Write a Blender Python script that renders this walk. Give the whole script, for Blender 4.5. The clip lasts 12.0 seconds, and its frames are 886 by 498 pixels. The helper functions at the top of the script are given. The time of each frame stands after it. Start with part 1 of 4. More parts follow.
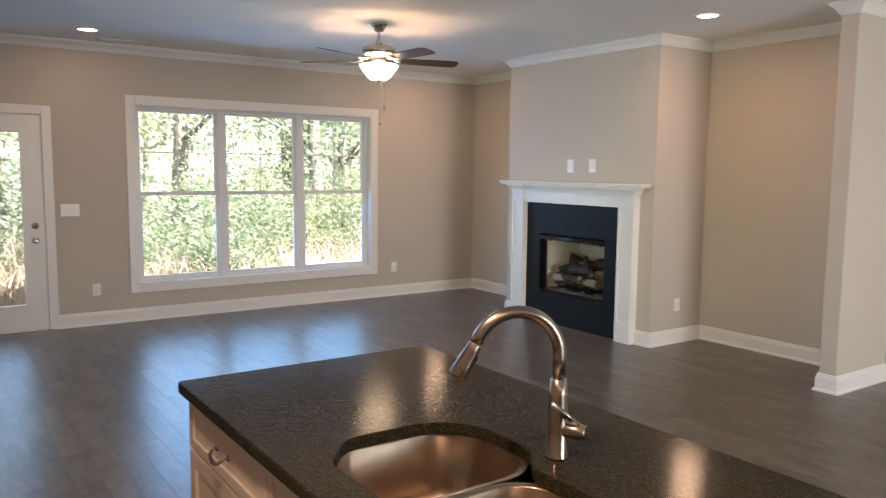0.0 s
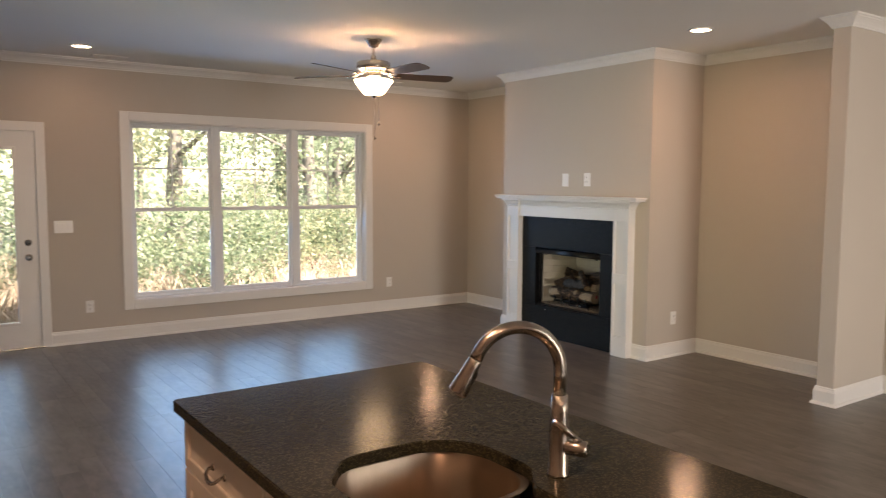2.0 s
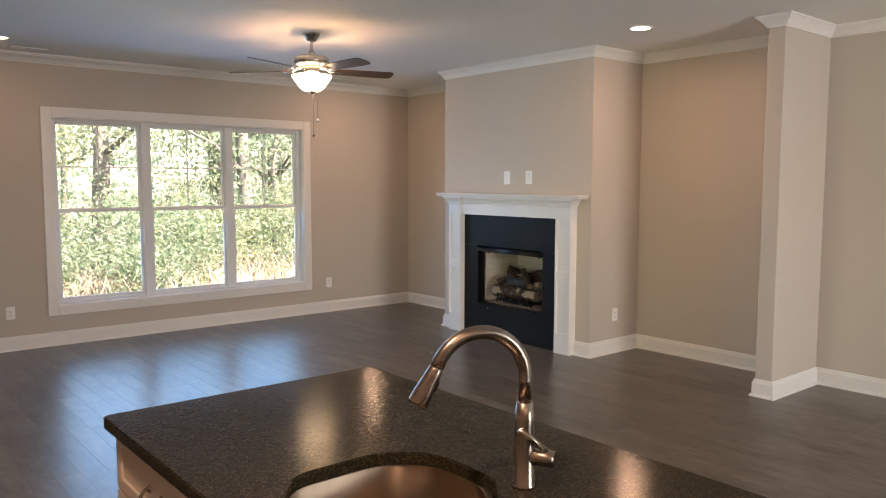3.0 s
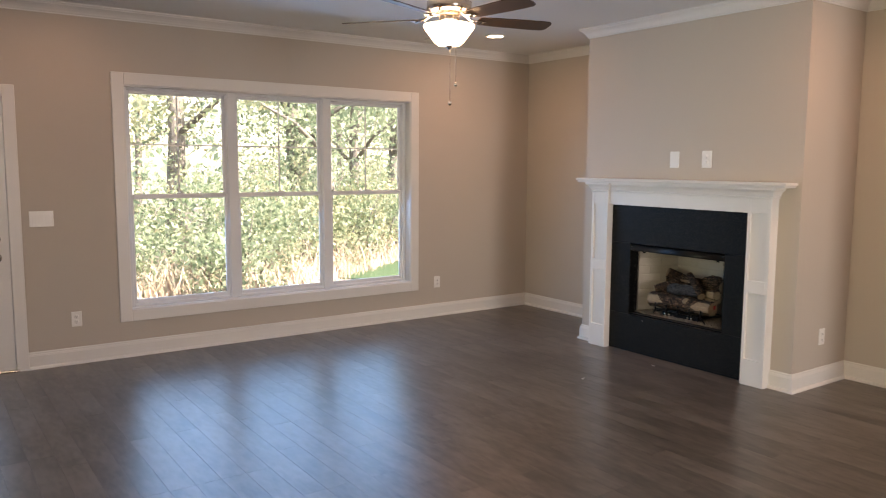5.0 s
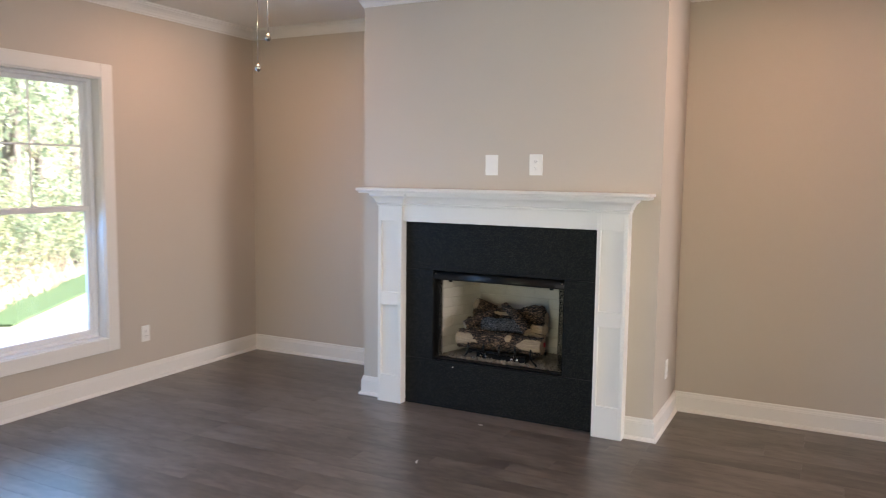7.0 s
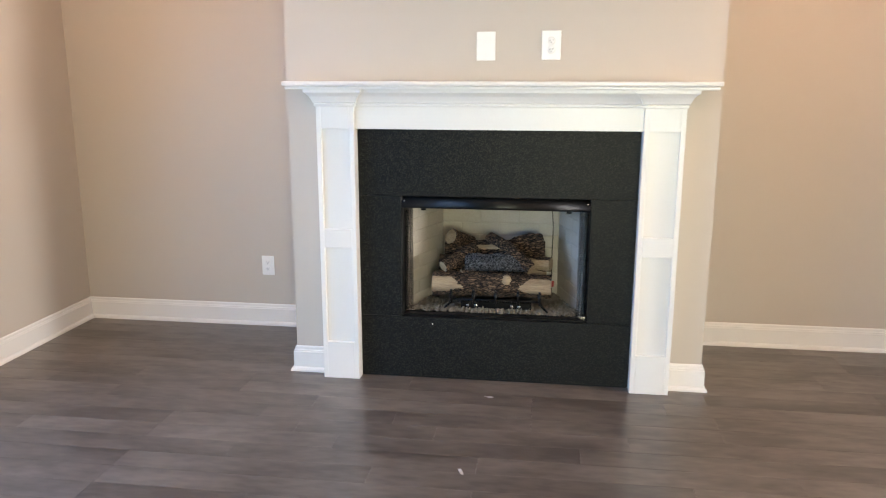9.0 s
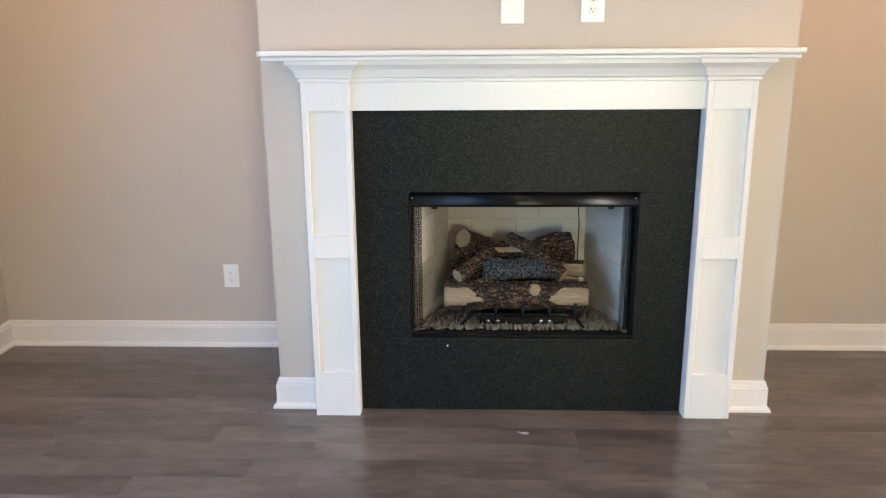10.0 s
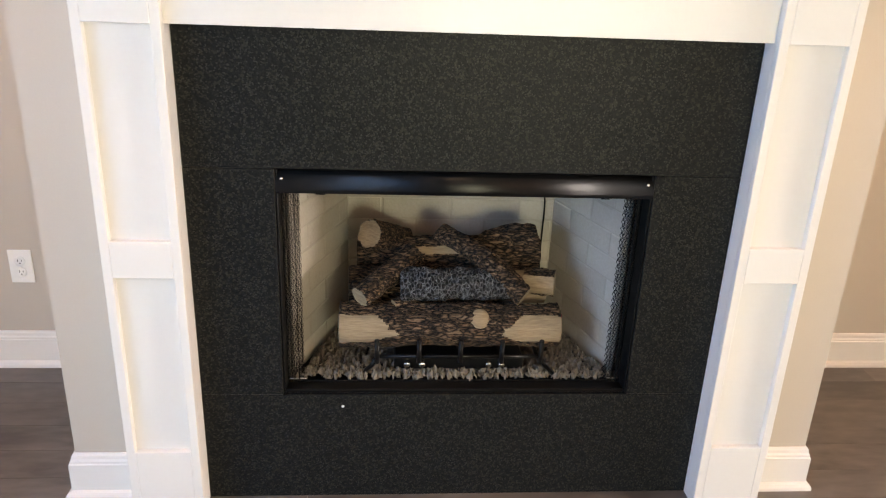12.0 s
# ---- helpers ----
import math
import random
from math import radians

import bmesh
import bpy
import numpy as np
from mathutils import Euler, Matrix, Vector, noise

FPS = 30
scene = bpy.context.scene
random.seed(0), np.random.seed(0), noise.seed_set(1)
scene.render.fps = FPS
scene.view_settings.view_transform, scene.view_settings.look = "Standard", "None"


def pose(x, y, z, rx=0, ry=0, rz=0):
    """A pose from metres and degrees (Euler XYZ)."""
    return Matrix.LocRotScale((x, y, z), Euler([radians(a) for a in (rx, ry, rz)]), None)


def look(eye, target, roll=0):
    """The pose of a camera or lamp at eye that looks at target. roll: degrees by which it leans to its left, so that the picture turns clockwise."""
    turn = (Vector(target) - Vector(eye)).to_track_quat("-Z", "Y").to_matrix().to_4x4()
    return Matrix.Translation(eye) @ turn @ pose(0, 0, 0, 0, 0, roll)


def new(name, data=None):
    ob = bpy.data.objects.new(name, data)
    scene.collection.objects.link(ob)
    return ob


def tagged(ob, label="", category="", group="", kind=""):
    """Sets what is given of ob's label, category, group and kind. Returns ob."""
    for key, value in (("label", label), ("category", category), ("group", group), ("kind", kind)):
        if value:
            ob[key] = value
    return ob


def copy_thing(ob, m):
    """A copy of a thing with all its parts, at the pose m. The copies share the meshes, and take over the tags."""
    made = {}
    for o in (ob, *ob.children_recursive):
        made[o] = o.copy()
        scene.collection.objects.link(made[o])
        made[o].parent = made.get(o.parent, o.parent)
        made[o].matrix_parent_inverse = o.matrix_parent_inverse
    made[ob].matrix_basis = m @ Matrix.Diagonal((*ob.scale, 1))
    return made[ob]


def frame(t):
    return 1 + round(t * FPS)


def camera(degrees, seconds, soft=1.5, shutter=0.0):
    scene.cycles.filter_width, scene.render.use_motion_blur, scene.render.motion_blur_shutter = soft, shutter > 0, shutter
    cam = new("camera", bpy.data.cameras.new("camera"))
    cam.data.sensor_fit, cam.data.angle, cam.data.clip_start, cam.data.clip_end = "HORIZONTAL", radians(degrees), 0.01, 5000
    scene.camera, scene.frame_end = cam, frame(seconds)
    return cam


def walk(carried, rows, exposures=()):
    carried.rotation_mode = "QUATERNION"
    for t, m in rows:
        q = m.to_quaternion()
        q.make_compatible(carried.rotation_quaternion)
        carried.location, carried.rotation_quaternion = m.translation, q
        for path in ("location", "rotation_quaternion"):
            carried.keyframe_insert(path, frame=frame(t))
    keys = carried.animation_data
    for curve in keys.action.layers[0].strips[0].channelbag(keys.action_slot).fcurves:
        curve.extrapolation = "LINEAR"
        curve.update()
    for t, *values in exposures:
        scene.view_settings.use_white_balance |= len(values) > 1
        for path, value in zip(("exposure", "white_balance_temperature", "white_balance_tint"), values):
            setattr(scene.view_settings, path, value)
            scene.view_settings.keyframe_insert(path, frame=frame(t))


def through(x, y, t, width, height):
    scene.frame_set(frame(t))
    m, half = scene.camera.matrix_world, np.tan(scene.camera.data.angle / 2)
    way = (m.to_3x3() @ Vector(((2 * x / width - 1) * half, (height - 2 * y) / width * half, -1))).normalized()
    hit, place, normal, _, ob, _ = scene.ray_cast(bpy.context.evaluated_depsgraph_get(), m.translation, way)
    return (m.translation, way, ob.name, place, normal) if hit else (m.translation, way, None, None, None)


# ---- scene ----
cam = camera(60.5, 12.0, soft=1.1, shutter=0.4)
PATH = [
    (0, (0.2, 0.312, 1.576), (1.333, 1.947, 1.365), 0.6),
    (0.5, (0.164, 0.329, 1.577), (1.191, 2.036, 1.406), 0.5),
    (1, (0.146, 0.335, 1.575), (1.094, 2.089, 1.418), 0.2),
    (1.5, (0.161, 0.32, 1.579), (1.163, 2.043, 1.416), 0.2),
    (2, (0.201, 0.33, 1.576), (1.347, 1.959, 1.403), 0.3),
    (2.5, (0.219, 0.364, 1.576), (1.461, 1.922, 1.4), 0.3),
    (3, (0.229, 0.442, 1.571), (1.506, 1.971, 1.395), 0.1),
    (3.5, (0.323, 0.612, 1.535), (1.517, 2.203, 1.324), 0.1),
    (3.7, (0.401, 0.742, 1.529), (1.518, 2.385, 1.306), 0.4),
    (5.3, (0.606, 2.214, 1.574), (1.775, 3.822, 1.351), 0.3),
    (5.5, (0.627, 2.382, 1.559), (1.877, 3.929, 1.343), 0.5),
    (6, (0.772, 2.875, 1.576), (2.291, 4.158, 1.364), -0.3),
    (6.5, (0.966, 3.348, 1.582), (2.585, 4.503, 1.376), -1.6),
    (7, (1.1, 3.891, 1.556), (2.874, 4.793, 1.358), 0.7),
    (7.2, (1.137, 4.11, 1.577), (2.955, 4.916, 1.366), 1.1),
    (8.8, (1.856, 5.394, 1.433), (3.794, 5.682, 1.028), 0.5),
    (9, (1.957, 5.521, 1.446), (3.894, 5.782, 1.02), 0.1),
    (9.5, (2.283, 5.797, 1.435), (4.223, 5.948, 0.975), 0.1),
    (10, (2.588, 5.967, 1.42), (4.527, 6.034, 0.937), -0.4),
    (10.5, (2.964, 6.005, 1.432), (4.904, 6.08, 0.95), -0.9),
    (11, (3.317, 6.074, 1.407), (5.244, 6.025, 0.874), -0.4),
    (11.5, (3.609, 6.033, 1.381), (5.485, 5.853, 0.71), 1.1),
    (12, (3.793, 5.945, 1.383), (5.656, 5.795, 0.671), 2.3),
]
EXPOSURES = [
    (0, 2.50, 7450, 16), (1.0, 2.36, 7700, 17), (2.5, 2.28, 8900, 22), (3.5, 2.44, 7350, 16), (5.5, 2.32, 8500, 25),
    (6.5, 2.57, 7900, 22), (7.2, 2.78, 7350, 20), (9.0, 3.36, 7600, 18), (10.5, 3.28, 7700, 19), (12.0, 3.44, 8700, 23),
]
walk(cam, [(t, look(eye, target, roll)) for t, eye, target, roll in PATH], EXPOSURES)

# ---- light ----
def lamp(name, kind, m, energy, color, **more):
    data = bpy.data.lights.new(name, kind)
    data.energy, data.color = energy, color
    for key, value in more.items():
        if key == "size":
            data.shape, data.size, data.size_y = "RECTANGLE", value[0], value[1]
        elif key == "disk":
            data.shape, data.size = "DISK", value
        elif key == "radius":
            data.shadow_soft_size = value
        elif key == "angle":
            data.angle = radians(value)
        elif key == "spread":
            data.spread = radians(value)
    ob = new(name, data)
    ob.matrix_world = m
    return ob


SKYBLUE = (0.12, 0.42, 1.0)
WARM = (1.0, 0.64, 0.46)
world = bpy.data.worlds.new("sky")
scene.world = world
world.use_nodes = True
wn = world.node_tree.nodes
sky = wn.new("ShaderNodeTexSky")
sky.sky_type, sky.sun_disc = "NISHITA", False
sky.sun_elevation, sky.sun_rotation = radians(41), radians(151)
world.node_tree.links.new(sky.outputs[0], wn["Background"].inputs[0])
wn["Background"].inputs[1].default_value = 0.15
lamp("sun", "SUN", look((5, -9, 9), (0, 0, 0)), 4.4, (1.0, 0.98, 0.95), angle=0.5)
# daylight that falls in through the big window, the door light and a dining window
for cx in (2.465, 3.362, 4.26):
    lamp("window_daylight", "AREA", look((cx, 8.37, 1.27), (cx, 3.37, -0.6)), 3.2, SKYBLUE, size=(0.78, 1.66), spread=165)
lamp("door_daylight", "AREA", look((0.722, 8.335, 1.06), (0.722, 0, 1.0)), 1.1, SKYBLUE, size=(0.55, 1.6))
lamp("dining_daylight", "AREA", look((3.4, -3.05, 1.3), (5.2, 2.0, 1.3)), 14.5, (0.80, 0.90, 1.0), size=(1.5, 1.9), spread=95)
# added fill lamp that brightens the chimney breast; no window is known there
lamp("chimney_breast_fill", "AREA", look((-1.65, 4.4, 1.25), (5.5, 5.75, 1.5)), 2.4, (0.84, 1.0, 0.79), size=(1.6, 1.3), spread=66)
RECESSED = [(1.487, 7.60), (5.16, 4.01), (5.10, 7.53), (1.487, 4.01), (0.2, 1.3), (0.2, -1.0)]
CEIL = 2.742
for n, (lx, ly) in enumerate(RECESSED):
    lamp("recessed_glow", "AREA", look((lx, ly, CEIL - 0.012), (lx, ly, 0)), (0.5, 1.9, 1.4, 1.2, 5.4, 4.4)[n], WARM, disk=0.13)
lamp("fan_bulb", "POINT", pose(3.37, 5.838, 2.385), 2.2, WARM, radius=0.05)


# ---- materials ----
def nodes_of(name):
    m = bpy.data.materials.new(name)
    m.use_nodes = True
    t = m.node_tree
    return m, t, t.nodes["Principled BSDF"], t.links


def mat(name, c1, c2=None, scale=6.0, rough=0.5, metal=0.0, bump=0.0, fine=60.0, stretch=(1, 1, 1), spread=0.0, spec=0.5, coat=0.0, rvar=0.08, detail=5):
    """A surface of two tones mixed by a broad and a fine noise, with fine relief; spread: how far whole pieces differ."""
    m, t, b, ln = nodes_of(name)
    c2 = c2 or tuple(v * 0.86 for v in c1)
    tc, mp, oi = t.nodes.new("ShaderNodeTexCoord"), t.nodes.new("ShaderNodeMapping"), t.nodes.new("ShaderNodeObjectInfo")
    mp.inputs["Scale"].default_value = stretch
    ln.new(tc.outputs["Object"], mp.inputs[0])
    off = t.nodes.new("ShaderNodeVectorMath")
    off.operation = "MULTIPLY_ADD"
    off.inputs[1].default_value = (1, 1, 1)
    sc = t.nodes.new("ShaderNodeMath")
    sc.operation, sc.inputs[1].default_value = "MULTIPLY", 37.0 if spread else 0.0
    ln.new(oi.outputs["Random"], sc.inputs[0])
    ln.new(mp.outputs[0], off.inputs[0])
    ln.new(sc.outputs[0], off.inputs[2])
    n1, n2 = t.nodes.new("ShaderNodeTexNoise"), t.nodes.new("ShaderNodeTexNoise")
    n1.inputs["Scale"].default_value, n1.inputs["Detail"].default_value = scale, detail
    n2.inputs["Scale"].default_value, n2.inputs["Detail"].default_value = fine, min(detail, 3)
    for n in (n1, n2):
        ln.new(off.outputs[0], n.inputs["Vector"])
    add = t.nodes.new("ShaderNodeMath")
    add.operation = "MULTIPLY_ADD"
    add.inputs[1].default_value = 0.6
    half = t.nodes.new("ShaderNodeMath")
    half.operation, half.inputs[1].default_value = "MULTIPLY", 0.4
    ln.new(n2.outputs["Fac"], half.inputs[0])
    ln.new(n1.outputs["Fac"], add.inputs[0])
    ln.new(half.outputs[0], add.inputs[2])
    ramp = t.nodes.new("ShaderNodeValToRGB")
    ramp.color_ramp.elements[0].position, ramp.color_ramp.elements[1].position = 0.26, 0.74
    ramp.color_ramp.elements[0].color, ramp.color_ramp.elements[1].color = (*c2, 1), (*c1, 1)
    ln.new(add.outputs[0], ramp.inputs[0])
    out = ramp.outputs[0]
    if spread:
        hsv = t.nodes.new("ShaderNodeHueSaturation")
        mr = t.nodes.new("ShaderNodeMapRange")
        mr.inputs["To Min"].default_value, mr.inputs["To Max"].default_value = 1 - spread, 1 + spread
        ln.new(oi.outputs["Random"], mr.inputs[0])
        ln.new(mr.outputs[0], hsv.inputs["Value"])
        ln.new(out, hsv.inputs["Color"])
        out = hsv.outputs[0]
    ln.new(out, b.inputs["Base Color"])
    b.inputs["Metallic"].default_value = metal
    b.inputs["Specular IOR Level"].default_value = spec
    b.inputs["Coat Weight"].default_value = coat
    rr = t.nodes.new("ShaderNodeMapRange")
    rr.inputs["To Min"].default_value, rr.inputs["To Max"].default_value = rough - rvar * rough, rough + rvar * rough
    ln.new(add.outputs[0], rr.inputs[0])
    ln.new(rr.outputs[0], b.inputs["Roughness"])
    if bump:
        bp = t.nodes.new("ShaderNodeBump")
        bp.inputs["Strength"].default_value, bp.inputs["Distance"].default_value = bump, 0.002
        ln.new(n2.outputs["Fac"], bp.inputs["Height"])
        ln.new(bp.outputs[0], b.inputs["Normal"])
    return m


def glow(name, color, strength):
    m, t, b, ln = nodes_of(name)
    b.inputs["Base Color"].default_value = (0.8, 0.78, 0.74, 1)
    b.inputs["Emission Color"].default_value = (*color, 1)
    b.inputs["Emission Strength"].default_value = strength
    return m


def pane_glass(name):
    m, t, b, ln = nodes_of(name)
    t.nodes.remove(b)
    clear, gloss, mix, fr = (t.nodes.new("ShaderNode" + k) for k in ("BsdfTransparent", "BsdfGlossy", "MixShader", "Fresnel"))
    clear.inputs[0].default_value = (0.96, 0.98, 0.97, 1)
    gloss.inputs["Roughness"].default_value = 0.02
    fr.inputs["IOR"].default_value = 1.45
    ln.new(fr.outputs[0], mix.inputs[0])
    ln.new(clear.outputs[0], mix.inputs[1])
    ln.new(gloss.outputs[0], mix.inputs[2])
    ln.new(mix.outputs[0], t.nodes["Material Output"].inputs[0])
    return m


def leaf(name, greens, through=0.55):
    """Leaves of several tones, one to each leaf, that let part of the light through."""
    m, t, b, ln = nodes_of(name)
    geo, ramp = t.nodes.new("ShaderNodeNewGeometry"), t.nodes.new("ShaderNodeValToRGB")
    el = ramp.color_ramp.elements
    while len(el) < len(greens):
        el.new(0.5)
    for n, c in enumerate(greens):
        el[n].position, el[n].color = n / (len(greens) - 1), (*c, 1)
    ln.new(geo.outputs["Random Per Island"], ramp.inputs[0])
    tr, mix = t.nodes.new("ShaderNodeBsdfTranslucent"), t.nodes.new("ShaderNodeMixShader")
    ln.new(ramp.outputs[0], b.inputs["Base Color"])
    ln.new(ramp.outputs[0], tr.inputs[0])
    b.inputs["Roughness"].default_value = 0.45
    mix.inputs[0].default_value = through
    ln.new(b.outputs[0], mix.inputs[1])
    ln.new(tr.outputs[0], mix.inputs[2])
    ln.new(mix.outputs[0], t.nodes["Material Output"].inputs[0])
    return m


def granite(name, dark, light, rough, grain, relief, glint, spec):
    """Dark stone: a few lighter mineral grains in a mottled ground, with a leathered relief."""
    m = mat(name, light, dark, scale=grain * 0.5, rough=rough, bump=relief, fine=grain * 1.3, spec=spec, rvar=0.3)
    t = m.node_tree
    b, ln = t.nodes["Principled BSDF"], t.links
    ground = b.inputs["Base Color"].links[0].from_socket
    tc = t.nodes.new("ShaderNodeTexCoord")
    for size, cut, k, warm in ((grain, 0.74, glint, 0.85), (grain * 1.9, 0.84, glint * 1.5, 1.0)):
        vo, sp, rp, mx = (t.nodes.new("ShaderNode" + n) for n in ("TexVoronoi", "SeparateColor", "ValToRGB", "Mix"))
        vo.inputs["Scale"].default_value = size
        ln.new(tc.outputs["Object"], vo.inputs["Vector"])
        ln.new(vo.outputs["Color"], sp.inputs[0])
        rp.color_ramp.elements[0].position, rp.color_ramp.elements[1].position = cut, cut + 0.12
        ln.new(sp.outputs[0], rp.inputs[0])
        mx.data_type = "RGBA"
        ln.new(rp.outputs[0], mx.inputs["Factor"])
        ln.new(ground, mx.inputs["A"])
        mx.inputs["B"].default_value = (light[0] * k, light[1] * k * 0.95, light[2] * k * warm * 0.85, 1)
        ground = mx.outputs["Result"]
    ln.new(ground, b.inputs["Base Color"])
    return m


def bark(name, ridge, crack, scale, cells=False):
    """Bark that runs along y: dark cracks between lit ridges; cells gives charred squares with ashy edges."""
    m, t, b, ln = nodes_of(name)
    tc, mp = t.nodes.new("ShaderNodeTexCoord"), t.nodes.new("ShaderNodeMapping")
    mp.inputs["Scale"].default_value = (1, 1.5 if cells else 0.3, 1)
    ln.new(tc.outputs["Object"], mp.inputs[0])
    vo, no, rp, bp, ad = (t.nodes.new("ShaderNode" + n) for n in ("TexVoronoi", "TexNoise", "ValToRGB", "Bump", "VectorMath"))
    no.inputs["Scale"].default_value, no.inputs["Detail"].default_value = scale * 0.8, 6
    ln.new(mp.outputs[0], no.inputs["Vector"])
    ad.operation = "MULTIPLY_ADD"
    ad.inputs[1].default_value = (0.02, 0.02, 0.02)
    ln.new(no.outputs["Color"], ad.inputs[0])
    ln.new(mp.outputs[0], ad.inputs[2])
    vo.feature = "DISTANCE_TO_EDGE"
    vo.inputs["Scale"].default_value = scale
    ln.new(ad.outputs[0], vo.inputs["Vector"])
    e = rp.color_ramp.elements
    e[0].position, e[1].position = 0.02, 0.30
    e[0].color, e[1].color = (*crack, 1), (*ridge, 1)
    mid = e.new(0.12)
    mid.color = (*(0.35 * (p + q) for p, q in zip(ridge, crack)), 1)
    mul = t.nodes.new("ShaderNodeMix")
    mul.data_type, mul.blend_type = "RGBA", "MULTIPLY"
    mul.inputs["Factor"].default_value = 0.85
    rn = t.nodes.new("ShaderNodeValToRGB")
    rn.color_ramp.elements[0].position, rn.color_ramp.elements[1].position = 0.36, 0.62
    rn.color_ramp.elements[0].color = (0.18, 0.17, 0.17, 1)
    ln.new(no.outputs["Fac"], rn.inputs[0])
    ln.new(vo.outputs["Distance"], rp.inputs[0])
    ln.new(rp.outputs[0], mul.inputs["A"])
    ln.new(rn.outputs[0], mul.inputs["B"])
    ln.new(mul.outputs["Result"], b.inputs["Base Color"])
    b.inputs["Roughness"].default_value = 0.75
    b.inputs["Specular IOR Level"].default_value = 0.25
    bp.inputs["Strength"].default_value, bp.inputs["Distance"].default_value = 1.0, 0.02
    ln.new(vo.outputs["Distance"], bp.inputs["Height"])
    ln.new(bp.outputs[0], b.inputs["Normal"])
    return m


WALL = mat("greige_wall_paint", (0.512, 0.454, 0.392), (0.485, 0.430, 0.371), scale=1.5, rough=0.6, bump=0.12, fine=260)
CEILING = mat("flat_ceiling_paint", (0.80, 0.79, 0.75), (0.77, 0.76, 0.72), scale=1.2, rough=0.85, bump=0.15, fine=200)
TRIM = mat("white_trim_paint", (0.74, 0.72, 0.69), (0.71, 0.69, 0.66), scale=4, rough=0.34, bump=0.05, fine=90)
VINYL = mat("white_window_vinyl", (0.74, 0.75, 0.76), (0.71, 0.72, 0.73), scale=5, rough=0.3)
CABINET = mat("white_cabinet_paint", (0.78, 0.75, 0.70), (0.75, 0.72, 0.67), scale=5, rough=0.35, bump=0.04)
PLATE = mat("white_plastic", (0.80, 0.79, 0.76), (0.77, 0.76, 0.74), scale=12, rough=0.3)
SLOT = mat("dark_slot", (0.03, 0.03, 0.03), rough=0.6)
WOOD = mat("dark_stained_maple", (0.158, 0.134, 0.114), (0.070, 0.057, 0.048), scale=2.8, rough=0.315, bump=0.0, fine=14, stretch=(2.2, 0.7, 1), spread=0.12, spec=0.62, rvar=0.11, detail=4)
for node in WOOD.node_tree.nodes:
    if node.bl_idname == "ShaderNodeValToRGB":
        node.color_ramp.elements[0].position, node.color_ramp.elements[1].position = 0.38, 0.63
WOOD_REST = WOOD.copy()
WOOD_REST.name = "dark_stained_maple_far"
geo = WOOD_REST.node_tree.nodes.new("ShaderNodeNewGeometry")
for link in list(WOOD_REST.node_tree.links):
    if link.from_node.bl_idname == "ShaderNodeObjectInfo":
        WOOD_REST.node_tree.links.new(geo.outputs["Random Per Island"], link.to_socket)
GAP = mat("dark_floor_joint", (0.018, 0.013, 0.011), rough=0.8)
COUNTER = granite("leathered_black_granite", (0.021, 0.0212, 0.0155), (0.041, 0.0410, 0.0305), 0.15, 190, 0.045, 1.5, 0.06)
SURROUND = granite("black_pearl_granite", (0.0022, 0.0028, 0.0034), (0.0128, 0.0137, 0.0145), 0.41, 175, 0.34, 1.6, 0.12)
STEEL = mat("brushed_steel", (0.47, 0.44, 0.41), (0.39, 0.365, 0.34), scale=8, rough=0.245, metal=1.0, bump=0.05, fine=240, stretch=(1, 1, 8))
NICKEL = mat("brushed_nickel", (0.55, 0.51, 0.46), (0.48, 0.44, 0.40), scale=8, rough=0.245, metal=1.0)
BLACK = mat("black_enamel", (0.004, 0.004, 0.0045), (0.003, 0.003, 0.003), scale=9, rough=0.30, bump=0.1, spec=0.16)
BLADE = mat("walnut_fan_blade", (0.085, 0.045, 0.026), (0.05, 0.026, 0.015), scale=6, rough=0.35, stretch=(1, 8, 1))
BOWL = glow("frosted_lamp_glass", (1.0, 0.78, 0.54), 2.7)
DISC = glow("recessed_lamp_disc", (1.0, 0.86, 0.66), 4.0)
GLASS = pane_glass("window_glass")


# ---- mesh helpers ----
def mesh_of(name, bm, material):
    me = bpy.data.meshes.new(name)
    bmesh.ops.recalc_face_normals(bm, faces=bm.faces)
    bm.to_mesh(me)
    bm.free()
    for m in material if isinstance(material, (list, tuple)) else (material,):
        me.materials.append(m)
    return me


def part(name, bm, material, parent=None, label=""):
    ob = new(name, mesh_of(name, bm, material))
    if parent:
        ob.parent = parent
    return tagged(ob, label)


def thing(name, label, category, group="", kind="", at=(0, 0, 0)):
    ob = new(name)
    ob.empty_display_size = 0.1
    ob.location = at
    return tagged(ob, label, category, group, kind)


def box(bm, x0, x1, y0, y1, z0, z1, bevel=0.0, seg=1):
    vs = bmesh.ops.create_cube(bm, size=1, matrix=Matrix.Translation(((x0 + x1) / 2, (y0 + y1) / 2, (z0 + z1) / 2)) @ Matrix.Diagonal((abs(x1 - x0), abs(y1 - y0), abs(z1 - z0), 1)))["verts"]
    if bevel:
        es = list({e for v in vs for e in v.link_edges})
        bmesh.ops.bevel(bm, geom=es, offset=bevel, segments=seg, affect="EDGES", profile=0.5)
    return bm


def boxes(*args, bevel=0.0):
    bm = bmesh.new()
    for a in args:
        box(bm, *a, bevel=bevel)
    return bm


